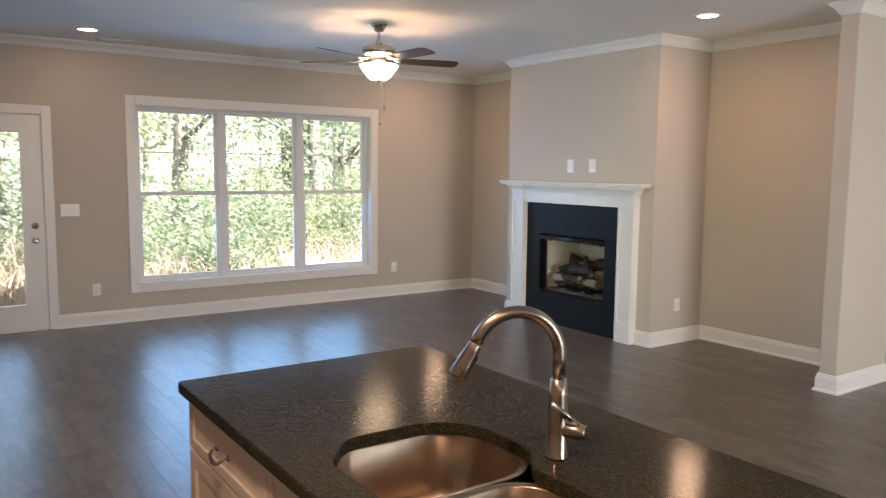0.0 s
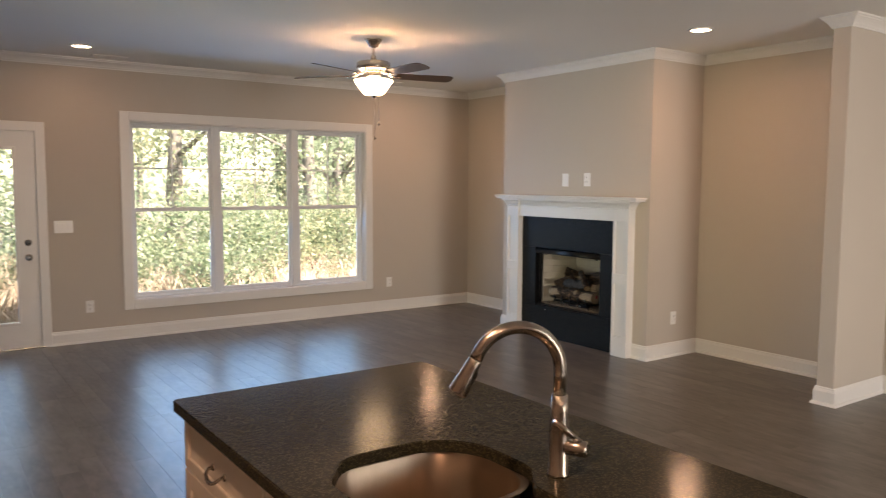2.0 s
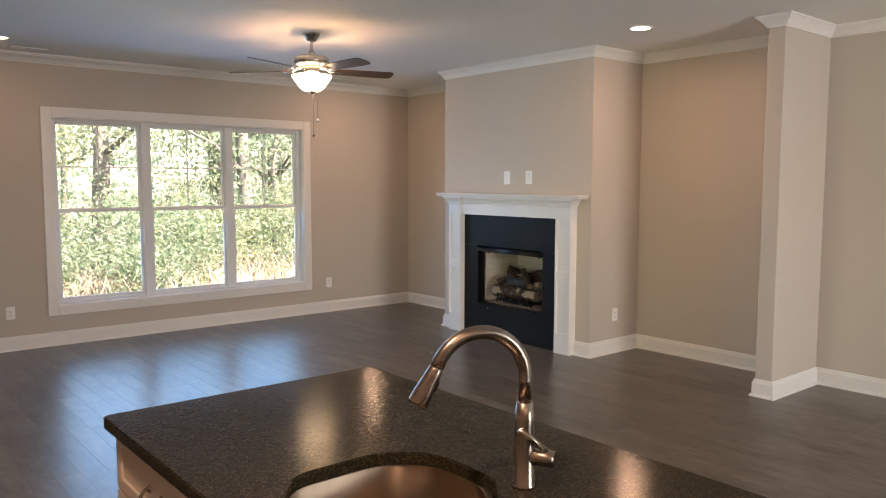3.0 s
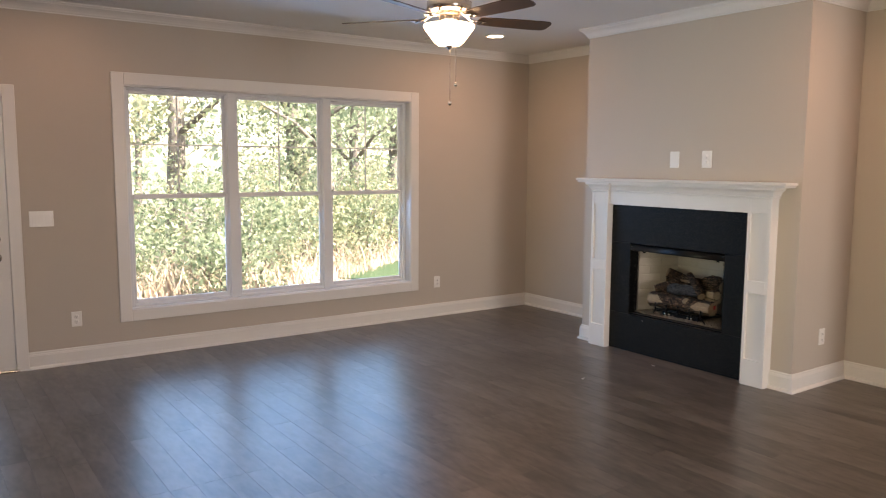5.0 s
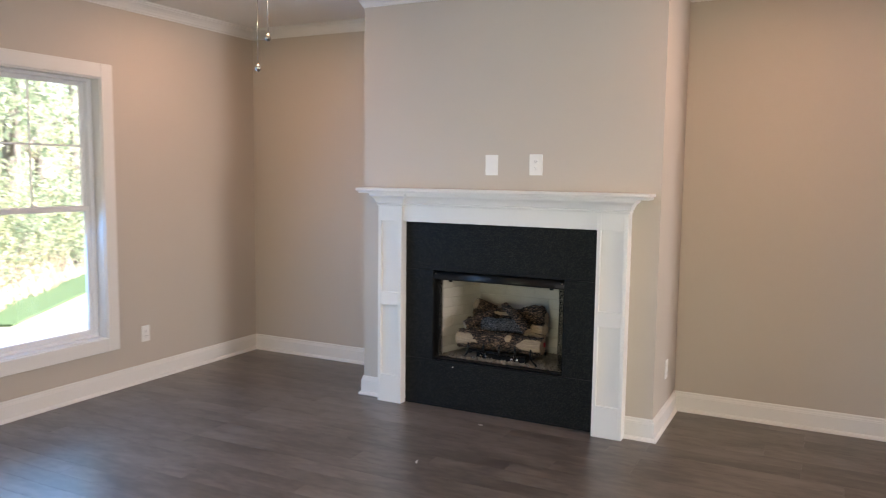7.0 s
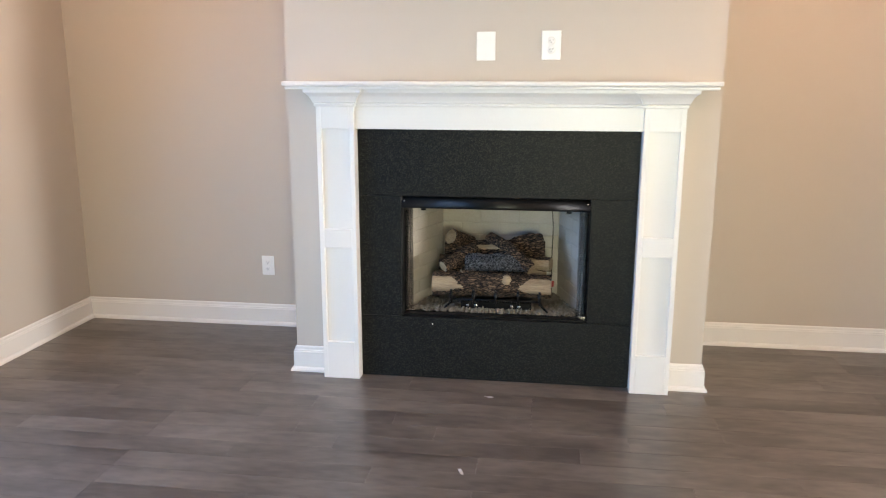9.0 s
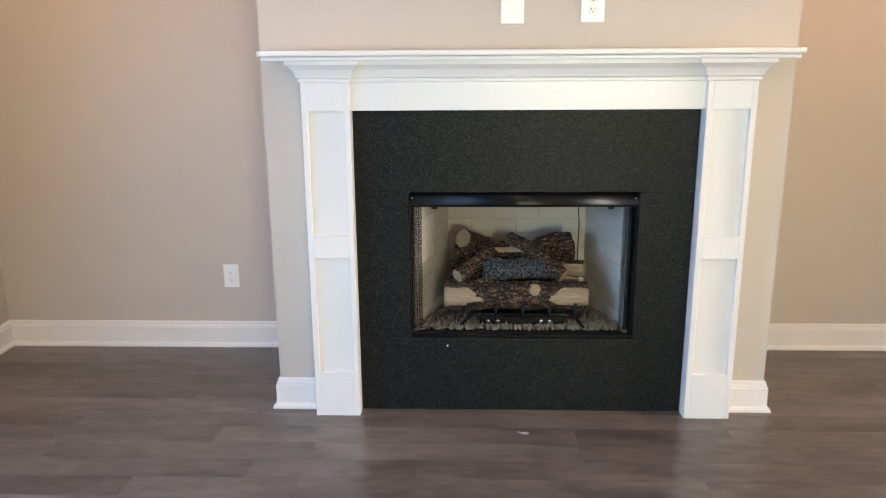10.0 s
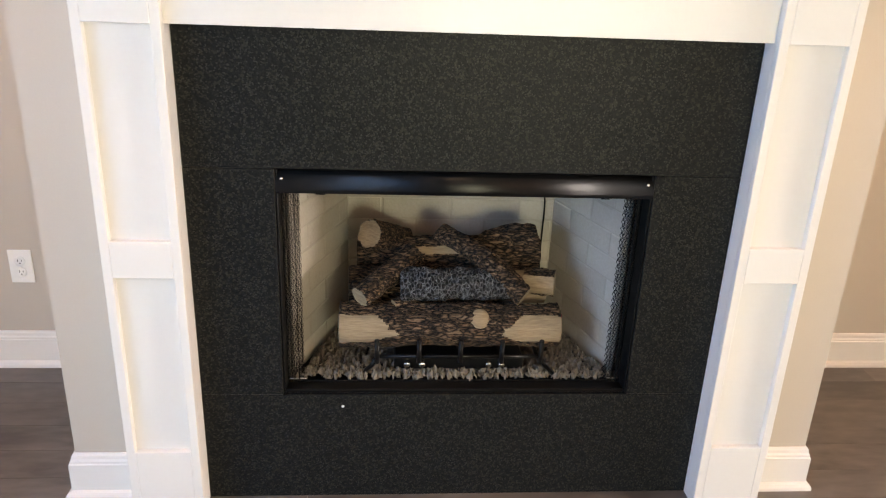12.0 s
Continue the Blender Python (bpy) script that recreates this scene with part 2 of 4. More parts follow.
def lathe(bm, profile, seg=28, m=None):
    """A body of revolution about z from (radius, height) pairs."""
    rings = []
    for r, z in profile:
        rings.append([bm.verts.new((r * math.cos(2 * math.pi * k / seg), r * math.sin(2 * math.pi * k / seg), z)) for k in range(seg)] if r > 1e-5 else [bm.verts.new((0, 0, z))])
    for a, b in zip(rings, rings[1:]):
        for k in range(seg):
            q = [a[k % len(a)], a[(k + 1) % len(a)], b[(k + 1) % len(b)], b[k % len(b)]]
            q = list(dict.fromkeys(q))
            if len(q) > 2:
                bm.faces.new(q).smooth = True
    if m:
        bmesh.ops.transform(bm, matrix=m, verts=[v for r in rings for v in r])
    return bm


def tube(bm, pts, radii, seg=14, cap=True, wob=0.0, seed=0):
    """A tube along points; wob roughens its skin."""
    pts = [Vector(p) for p in pts]
    radii = radii if isinstance(radii, (list, tuple)) else [radii] * len(pts)
    side, rings = None, []
    for n, p in enumerate(pts):
        d = (pts[min(n + 1, len(pts) - 1)] - pts[max(n - 1, 0)]).normalized()
        side = (side - side.dot(d) * d).normalized() if side else d.orthogonal().normalized()
        up, ring = d.cross(side), []
        for k in range(seg):
            a = 2 * math.pi * k / seg
            w = side * math.cos(a) + up * math.sin(a)
            r = radii[n] * (1 + (wob * noise.noise((p + w * radii[n]) * (0.55 / max(radii[n], 0.004)) + Vector((seed, 0, 0))) if wob else 0))
            ring.append(bm.verts.new(p + w * r))
        rings.append(ring)
    for a, b in zip(rings, rings[1:]):
        for k in range(seg):
            bm.faces.new((a[k], a[(k + 1) % seg], b[(k + 1) % seg], b[k])).smooth = True
    if cap:
        bm.faces.new(rings[0][::-1])
        bm.faces.new(rings[-1])
    return bm


def holed(bm, axis, near, far, u0, u1, z0, z1, holes):
    """A wall slab across axis ('x' or 'y') from near to far, with rectangular holes (u0, u1, z0, z1) that go through it."""
    us = sorted({u0, u1, *(h[0] for h in holes), *(h[1] for h in holes)})
    zs = sorted({z0, z1, *(h[2] for h in holes), *(h[3] for h in holes)})
    cell = {}
    for i in range(len(us) - 1):
        for j in range(len(zs) - 1):
            u, z = (us[i] + us[i + 1]) / 2, (zs[j] + zs[j + 1]) / 2
            cell[i, j] = not any(h[0] < u < h[1] and h[2] < z < h[3] for h in holes)

    def quad(*c):
        bm.faces.new([bm.verts.new((a, u, z) if axis == "x" else (u, a, z)) for a, u, z in c])

    for (i, j), solid in cell.items():
        if not solid:
            continue
        a, b, c, d = us[i], us[i + 1], zs[j], zs[j + 1]
        for p in (near, far):
            quad((p, a, c), (p, b, c), (p, b, d), (p, a, d))
        for di, dj, e in ((-1, 0, ((a, c), (a, d))), (1, 0, ((b, c), (b, d))), (0, -1, ((a, c), (b, c))), (0, 1, ((a, d), (b, d)))):
            if not cell.get((i + di, j + dj)):
                (p, q), (r, s) = e
                quad((near, p, q), (near, r, s), (far, r, s), (far, p, q))
    bmesh.ops.remove_doubles(bm, verts=bm.verts, dist=1e-5)
    return bm


def run(bm, path, profile):
    """A moulding along a plan path, with mitred corners; the profile's (offset, z) points go out to the left of the path."""
    rows = []
    for n, p in enumerate(path):
        p = Vector(p)
        da = (p - Vector(path[n - 1])).normalized() if n else None
        db = (Vector(path[n + 1]) - p).normalized() if n + 1 < len(path) else None
        da, db = da or db, db or da
        na, nb = Vector((-da.y, da.x)), Vector((-db.y, db.x))
        mit = (na + nb) / (1 + na.dot(nb))
        rows.append([bm.verts.new((p.x + mit.x * o, p.y + mit.y * o, z)) for o, z in profile])
    for a, b in zip(rows, rows[1:]):
        for k in range(len(profile) - 1):
            bm.faces.new((a[k], a[k + 1], b[k + 1], b[k]))
    for r in (rows[0], rows[-1]):
        bm.faces.new(r)
    return bm


def structure(name, bm, material, label="", category=""):
    return tagged(new(name, mesh_of(name, bm, material)), label, category, kind="structure")


# ---- the large structure ----
N, E, W, S = 8.34, 6.235, -1.6, -3.0
BX, BY0, BY1 = 5.533, 4.752, 6.757
WIN = (2.015, 4.697, 0.378, 2.175)
DOOR = (0.245, 1.208, 0.0, 2.055)
structure("wall_north", holed(bmesh.new(), "y", N, N + 0.15, W - 0.15, E + 0.15, -0.15, CEIL + 0.1, [WIN, DOOR]), WALL, "greige painted wall with window and glazed door", "wall")
structure("wall_east", boxes((E, E + 0.15, S, N, -0.15, CEIL + 0.1)), WALL, "greige painted living room wall", "wall")
# the opening is unseen, added for the chimney breast's fill lamp
structure("wall_west", holed(bmesh.new(), "x", W - 0.15, W, S, N, -0.15, CEIL + 0.1, [(3.6, 5.2, 0.6, 1.9)]), WALL, "greige painted wall", "wall")
structure("wall_south", holed(bmesh.new(), "y", S - 0.15, S, W - 0.15, E + 0.15, -0.15, CEIL + 0.1, [(2.6, 4.2, 0.35, 2.25)]), WALL, "greige painted wall with dining window opening", "wall")
FBY0, FBY1, FBZ0, FBZ1 = 5.303, 6.204, 0.320, 0.918
bm = holed(bmesh.new(), "x", BX, BX + 0.12, BY0, BY1, 0.0, CEIL, [(FBY0 - 0.012, FBY1 + 0.012, FBZ0 - 0.012, FBZ1 + 0.012)])
box(bm, BX + 0.12, E, BY0, BY0 + 0.1, 0, CEIL)
box(bm, BX + 0.12, E, BY1 - 0.1, BY1, 0, CEIL)
structure("wall_chimney_breast", bm, WALL, "greige painted chimney breast above the fireplace", "wall")
structure("wall_stub", box(bmesh.new(), 5.526, E, 3.06, 3.188, 0, CEIL, bevel=0.004), WALL, "greige painted wing wall beside the living room", "wall")
structure("wall_partition", box(bmesh.new(), W, 0.152, 3.2, 3.32, 0, CEIL, bevel=0.004), WALL, "greige painted partition beside the kitchen", "wall")
structure("ceiling", boxes((W - 0.15, E + 0.15, S - 0.15, N + 0.15, CEIL, CEIL + 0.14)), CEILING, "flat white painted ceiling", "ceiling")
structure("floor_base", boxes((W, E, S, N, -0.16, -0.016)), GAP, "dark subfloor between the planks", "floor")

ROOM = [(E, S), (E, 3.06), (5.526, 3.06), (5.526, 3.188), (E, 3.188), (E, BY0), (BX, BY0), (BX, BY1), (E, BY1), (E, N), (W, N), (W, 3.32), (0.152, 3.32), (0.152, 3.2), (W, 3.2), (W, S), (E, S)]
CROWN = [(0, -0.084), (0.009, -0.084), (0.010, -0.075), (0.016, -0.071), (0.021, -0.058), (0.033, -0.042), (0.048, -0.029), (0.055, -0.024), (0.057, -0.016), (0.066, -0.013), (0.068, -0.001), (0, -0.001)]
structure("crown_moulding", run(bmesh.new(), ROOM, [(o, CEIL + z) for o, z in CROWN]), TRIM, "white painted crown moulding round the ceiling", "moulding")
BASE = [(0, 0.0), (0.030, 0.0), (0.029, 0.010), (0.024, 0.018), (0.016, 0.022), (0.016, 0.101), (0.013, 0.104), (0.013, 0.110), (0.009, 0.115), (0.008, 0.125), (0.004, 0.131), (0, 0.131)]
structure("baseboard", run(bmesh.new(), [*ROOM[:7], (BX, 4.912)], BASE), TRIM, "white moulded baseboard", "baseboard")
structure("baseboard", run(bmesh.new(), [(BX, 6.593), (BX, BY1), (E, BY1), (E, N), (1.27, N)], BASE), TRIM, "white moulded baseboard", "baseboard")
structure("baseboard", run(bmesh.new(), [(0.183, N), *ROOM[10:]], BASE), TRIM, "white moulded baseboard", "baseboard")


# ---- the triple window ----
def frame_bars(bm, x0, x1, y0, y1, z0, z1, side, top, bottom, bevel=0.004):
    """Four bars round an opening in the x-z plane."""
    box(bm, x0, x0 + side, y0, y1, z0, z1, bevel)
    box(bm, x1 - side, x1, y0, y1, z0, z1, bevel)
    box(bm, x0 + side, x1 - side, y0, y1, z1 - top, z1, bevel)
    box(bm, x0 + side, x1 - side, y0, y1, z0, z0 + bottom, bevel)
    return bm


win = thing("window_1", "white triple double-hung window with grilles above", "window", kind="structure")
part("casing", frame_bars(bmesh.new(), 1.929, 4.785, N - 0.020, N + 0.001, 0.289, 2.266, 0.093, 0.095, 0.095), TRIM, win)
bm = frame_bars(bmesh.new(), WIN[0], WIN[1], N - 0.005, N + 0.15, WIN[2], WIN[3], 0.012, 0.012, 0.012, 0)
part("jamb", bm, TRIM, win)
UNITS = [(2.027, 2.903), (2.921, 3.803), (3.821, 4.685)]
for mx in (2.912, 3.812):
    part("mullion", box(bmesh.new(), mx - 0.041, mx + 0.041, N + 0.055, N + 0.15, WIN[2] + 0.012, WIN[3] - 0.012, 0.004), VINYL, win)
for a, b in UNITS:
    z0, z1, mid = WIN[2] + 0.012, WIN[3] - 0.012, 1.287
    part("window_frame", frame_bars(bmesh.new(), a + 0.002, b - 0.002, N + 0.07, N + 0.148, z0, z1, 0.034, 0.022, 0.022, 0.003), VINYL, win)
    up = part("upper_sash", frame_bars(bmesh.new(), a + 0.03, b - 0.03, N + 0.115, N + 0.14, mid - 0.012, z1 - 0.018, 0.03, 0.03, 0.032), VINYL, win)
    lo = part("lower_sash", frame_bars(bmesh.new(), a + 0.03, b - 0.03, N + 0.085, N + 0.112, z0 + 0.016, mid + 0.018, 0.03, 0.036, 0.038), VINYL, win)
    for s, y, p, q in ((up, N + 0.127, mid + 0.018, z1 - 0.046), (lo, N + 0.098, z0 + 0.052, mid - 0.016)):
        g = part("pane", boxes((a + 0.058, b - 0.058, y - 0.002, y + 0.002, p, q)), GLASS, s)
        g.visible_shadow = False
    cx, cz = (a + b) / 2, (mid + 0.018 + z1 - 0.046) / 2
    part("muntin", boxes((cx - 0.006, cx + 0.006, N + 0.118, N + 0.124, mid + 0.019, z1 - 0.047)), VINYL, up)
    part("muntin", boxes((a + 0.059, b - 0.059, N + 0.1175, N + 0.1235, cz - 0.006, cz + 0.006)), VINYL, up)
    bm = box(bmesh.new(), cx - 0.028, cx + 0.028, N + 0.084, N + 0.10, mid + 0.018, mid + 0.030, 0.003)
    part("sash_lock", bm, VINYL, lo)

# ---- the glazed door ----
door = thing("door_1", "closed white door with a full-height glass light", "door", kind="structure")
bm = boxes((0.183, 0.268, N - 0.020, N + 0.001, 0, 2.122), (1.186, 1.270, N - 0.020, N + 0.001, 0, 2.122), (0.268, 1.186, N - 0.020, N + 0.001, 2.036, 2.122), bevel=0.004)
part("casing", bm, TRIM, door)
part("door_frame", boxes((DOOR[0], 0.266, N - 0.004, N + 0.15, 0, DOOR[3]), (1.187, DOOR[1], N - 0.004, N + 0.15, 0, DOOR[3]), (0.266, 1.187, N - 0.004, N + 0.15, 2.035, DOOR[3])), TRIM, door)
slab = part("slab", holed(bmesh.new(), "y", N + 0.004, N + 0.048, 0.271, 1.183, 0.014, 2.031, [(0.44, 1.003, 0.255, 1.868)]), TRIM, door)
part("glass_frame", frame_bars(bmesh.new(), 0.418, 1.025, N - 0.008, N + 0.004, 0.232, 1.891, 0.026, 0.026, 0.026, 0.004), TRIM, slab)
g = part("pane", boxes((0.441, 1.002, N + 0.022, N + 0.027, 0.256, 1.867)), GLASS, slab)
g.visible_shadow = False
turn = pose(1.101, N + 0.004, 1.0, 90)
part("deadbolt", lathe(bmesh.new(), [(0.031, 0), (0.031, 0.006), (0.026, 0.014), (0.012, 0.017), (0.012, 0.03), (0, 0.03)], 24, turn), NICKEL, slab, "brushed nickel deadbolt")
turn = pose(1.101, N + 0.004, 0.862, 90)
part("knob", lathe(bmesh.new(), [(0.032, 0), (0.032, 0.006), (0.022, 0.012), (0.011, 0.02), (0.011, 0.036), (0.022, 0.042), (0.027, 0.054), (0.025, 0.064), (0.015, 0.070), (0, 0.071)], 24, turn), NICKEL, slab, "brushed nickel door knob")
for hz in (0.23, 1.02, 1.81):
    part("hinge", lathe(bmesh.new(), [(0, -0.05), (0.006, -0.05), (0.006, 0.05), (0, 0.05)], 12, pose(0.268, N - 0.002, hz)), NICKEL, door, "brushed nickel hinge")
part("threshold", box(bmesh.new(), 0.245, 1.208, N - 0.028, N + 0.15, 0.0, 0.013, 0.004), NICKEL, door, "metal threshold")


# ---- fireplace ----
mantel = thing("fireplace_mantel", "white painted wood mantel with panelled pilasters and shelf", "mantel")
PX = 5.446
for py in (4.913, 6.411):
    pil = part("pilaster", boxes((PX + 0.018, BX + 0.001, py, py + 0.181, 0, 1.345)), TRIM, mantel)
    for nm, a in (("stile", (py, py + 0.022, 0, 1.345)), ("stile", (py + 0.159, py + 0.181, 0, 1.345)), ("rail", (py + 0.022, py + 0.159, 0, 0.190)), ("rail", (py + 0.022, py + 0.159, 0.669, 0.759)), ("rail", (py + 0.022, py + 0.159, 1.237, 1.345))):
        part(nm, box(bmesh.new(), PX, PX + 0.018, a[0], a[1], a[2], a[3], 0.0015), TRIM, pil)
part("frieze", box(bmesh.new(), PX + 0.022, BX, 5.094, 6.411, 1.237, 1.345, 0.001), TRIM, mantel)
CAP = [(-0.03, 0.0), (0.003, 0.0), (0.007, 0.004), (0.007, 0.012), (0.003, 0.015), (0.012, 0.019), (0.014, 0.027), (0.024, 0.047), (0.040, 0.062), (0.045, 0.064), (0.045, 0.080), (-0.03, 0.080)]
prof = [(o, 1.340 + z) for o, z in CAP]
loop = [(BX, 6.592), (PX, 6.592), (PX, 6.411), (PX + 0.022, 6.411), (PX + 0.022, 5.094), (PX, 5.094), (PX, 4.913), (BX, 4.913)]
part("cornice", run(bmesh.new(), [(x, y) for x, y in reversed(loop)], prof), TRIM, mantel)
bm = box(bmesh.new(), 5.389, BX, 4.792, 6.720, 1.4185, 1.434, 0.004)
box(bm, 5.378, BX, 4.780, 6.732, 1.4345, 1.455, 0.006, 2)
part("shelf", bm, TRIM, mantel)

GX = 5.510
stone = thing("fireplace_surround", "black granite slab surround inside the white mantel", "fireplace surround")
for a in ((5.0945, 6.4105, FBZ1 + 0.002, 1.2365), (5.0945, 6.4105, 0.001, FBZ0 - 0.002), (5.0945, FBY0, FBZ0 - 0.001, FBZ1 + 0.001), (FBY1, 6.4105, FBZ0 - 0.001, FBZ1 + 0.001)):
    part("slab", box(bmesh.new(), GX, BX - 0.001, *a, 0.0012), SURROUND, stone)

# ---- island ----
IX0, IX1, IY0, IY1 = 0.829, 1.738, 0.40, 2.655


def arc(cx, cy, r, a0, a1, n=7):
    return [(cx + r * math.cos(radians(a0 + (a1 - a0) * k / n)), cy + r * math.sin(radians(a0 + (a1 - a0) * k / n))) for k in range(n + 1)]


def sink_outline(g):
    """The double-bowl cutout, g metres wider all round: a wide bowl at one end, a narrower one beside the tap."""
    ax0, ax1, ay0, ay1 = 0.937 - g, 1.366 + g, 1.575, 1.922 + g
    bx1, by0 = 1.293 + g, 1.06 - g
    return [*arc(ax1 - 0.16, ay1 - 0.16, 0.16, 0, 90, 9), *arc(ax0 + 0.14, ay1 - 0.10, 0.10, 90, 140, 4), *arc(ax0 + 0.07, ay1 - 0.14, 0.07, 130, 180, 4), *arc(ax0 + 0.08, by0 + 0.08, 0.08, 180, 270), *arc(bx1 - 0.10, by0 + 0.10, 0.10, 270, 360), *[(bx1, 1.50), (bx1 + 0.006, 1.53), (bx1 + 0.022, 1.558), (ax1 - 0.030, 1.585), (ax1 - 0.010, 1.612), (ax1, 1.65)]]


bm = bmesh.new()
outer = [*arc(IX1 - 0.02, IY1 - 0.02, 0.02, 0, 90, 4), *arc(IX0 + 0.02, IY1 - 0.02, 0.02, 90, 180, 4), *arc(IX0 + 0.02, IY0 + 0.02, 0.02, 180, 270, 4), *arc(IX1 - 0.02, IY0 + 0.02, 0.02, 270, 360, 4)]
edges = []
for ring in (outer, sink_outline(0)):
    vs = [bm.verts.new((x, y, 0.915)) for x, y in ring]
    edges += [bm.edges.new((vs[k], vs[(k + 1) % len(vs)])) for k in range(len(vs))]
bmesh.ops.triangle_fill(bm, edges=edges, use_beauty=True)
top = list(bm.faces)
ex = bmesh.ops.extrude_face_region(bm, geom=top)
bmesh.ops.translate(bm, vec=(0, 0, -0.031), verts=[v for v in ex["geom"] if isinstance(v, bmesh.types.BMVert)])
rim = [e for e in bm.edges if len(e.link_faces) == 2 and e.calc_face_angle(0) > 1.0 and min(v.co.z for v in e.verts) > 0.9]
bmesh.ops.bevel(bm, geom=rim, offset=0.003, segments=2, affect="EDGES")
counter = tagged(part("island_worktop", bm, COUNTER), "leathered black granite worktop on the kitchen island", "worktop")

cab_label = "white shaker base cabinet unit of the kitchen island"


def cabinet(y0, y1, fronts):
    c = thing("base_cabinet", cab_label, "cabinet", "island cabinet units")
    part("body", boxes((0.8770, 1.47, y0, y0 + 0.018, 0.10, 0.882), (0.8770, 1.47, y1 - 0.018, y1, 0.10, 0.882), (0.8770, 1.47, y0 + 0.018, y1 - 0.018, 0.10, 0.118), (1.455, 1.47, y0 + 0.018, y1 - 0.018, 0.118, 0.882), (0.8770, 0.88, y0 + 0.018, y1 - 0.018, 0.80, 0.882)), CABINET, c)
    part("plinth", boxes((0.93, 1.45, y0 + 0.01, y1 - 0.01, 0, 0.0995)), CABINET, c)
    for nm, fy0, fy1, fz0, fz1, handle in fronts:
        bm = boxes((0.8650, 0.8765, fy0, fy1, fz0, fz1))
        r = 0.052 if fz1 - fz0 > 0.2 else 0.034
        frame_y(bm, 0.8570, 0.8655, fy0, fy1, fz0, fz1, r)
        f = part(nm, bm, CABINET, c)
        if handle:
            hy, hz = (fy0 + fy1) / 2, handle
            bm = bmesh.new()
            tube(bm, [(0.8570, hy - 0.045, hz + 0.006), (0.8430, hy - 0.046, hz + 0.004), (0.8330, hy - 0.038, hz - 0.006), (0.8300, hy - 0.02, hz - 0.014), (0.8290, hy, hz - 0.016), (0.8300, hy + 0.02, hz - 0.014), (0.8330, hy + 0.038, hz - 0.006), (0.8430, hy + 0.046, hz + 0.004), (0.8570, hy + 0.045, hz + 0.006)], [0.007, 0.005, 0.0055, 0.005, 0.006, 0.005, 0.0055, 0.005, 0.007], 10)
            for s in (-1, 1):
                lathe(bm, [(0.011, 0), (0.010, 0.003), (0, 0.004)], 12, pose(0.8570, hy + s * 0.0455, hz + 0.006, 0, -90))
            part("handle", bm, NICKEL, f, "brushed nickel bail pull")


def frame_y(bm, x0, x1, y0, y1, z0, z1, r):
    for a in ((y0, y0 + r, z0, z1), (y1 - r, y1, z0, z1), (y0 + r, y1 - r, z0, z0 + r), (y0 + r, y1 - r, z1 - r, z1)):
        box(bm, x0, x1, *a, 0.002)
    return bm


cabinet(1.998, 2.630, [("drawer", 2.001, 2.627, 0.712, 0.872, 0.785), ("drawer", 2.001, 2.627, 0.418, 0.706, 0.60), ("drawer", 2.001, 2.627, 0.115, 0.412, 0.30)])
cabinet(1.00, 1.995, [("false_front", 1.003, 1.992, 0.712, 0.872, 0), ("cabinet_door", 1.003, 1.496, 0.115, 0.706, 0.0), ("cabinet_door", 1.499, 1.992, 0.115, 0.706, 0.0)])
cabinet(0.43, 0.997, [("drawer", 0.433, 0.994, 0.712, 0.872, 0.785), ("cabinet_door", 0.433, 0.994, 0.115, 0.706, 0.0)])
tagged(part("island_back_panel", box(bmesh.new(), 1.471, 1.49, 0.43, 2.63, 0, 0.883, 0.002), CABINET), "white panel on the back of the island", "panel")

# ---- sink ----
sink = thing("kitchen_sink", "double-bowl stainless steel sink set under the worktop", "sink")


def bowl(x0, x1, y0, y1, r, depth):
    bm, rows = bmesh.new(), []
    levels = [(-0.014, 0.0), (0, 0.0), (0.003, -0.004), (0.008, -depth + 0.05), (0.016, -depth + 0.022), (0.034, -depth + 0.006), (0.06, -depth)]
    for inset, z in levels:
        a0, a1, b0, b1 = x0 + inset, x1 - inset, y0 + inset, y1 - inset
        rr = max(r - inset * 0.5, 0.02)
        ring = [*arc(a1 - rr, b1 - rr, rr, 0, 90, 6), *arc(a0 + rr, b1 - rr, rr, 90, 180, 6), *arc(a0 + rr, b0 + rr, rr, 180, 270, 6), *arc(a1 - rr, b0 + rr, rr, 270, 360, 6)]
        rows.append([bm.verts.new((x, y, 0.883 + z)) for x, y in ring])
    for a, b in zip(rows, rows[1:]):
        for k in range(len(a)):
            bm.faces.new((a[k], a[(k + 1) % len(a)], b[(k + 1) % len(b)], b[k])).smooth = True
    bm.faces.new(rows[-1])
    return bm


SINK = mat("satin_sink_steel", (0.53, 0.44, 0.36), (0.43, 0.36, 0.29), scale=6, rough=0.30, metal=1.0, bump=0.04, fine=200, stretch=(6, 1, 1))
b1 = part("bowl", bowl(0.931, 1.373, 1.588, 1.929, 0.12, 0.20), SINK, sink)
b2 = part("bowl", bowl(0.931, 1.300, 1.053, 1.558, 0.10, 0.18), SINK, sink)
for b, x, y, z in ((b1, 1.16, 1.76, 0.684), (b2, 1.11, 1.30, 0.704)):
    part("drain", lathe(bmesh.new(), [(0.042, 0), (0.042, 0.003), (0.034, 0.003), (0.028, 0.0005), (0, 0.0005)], 24, pose(x, y, z)), NICKEL, b)

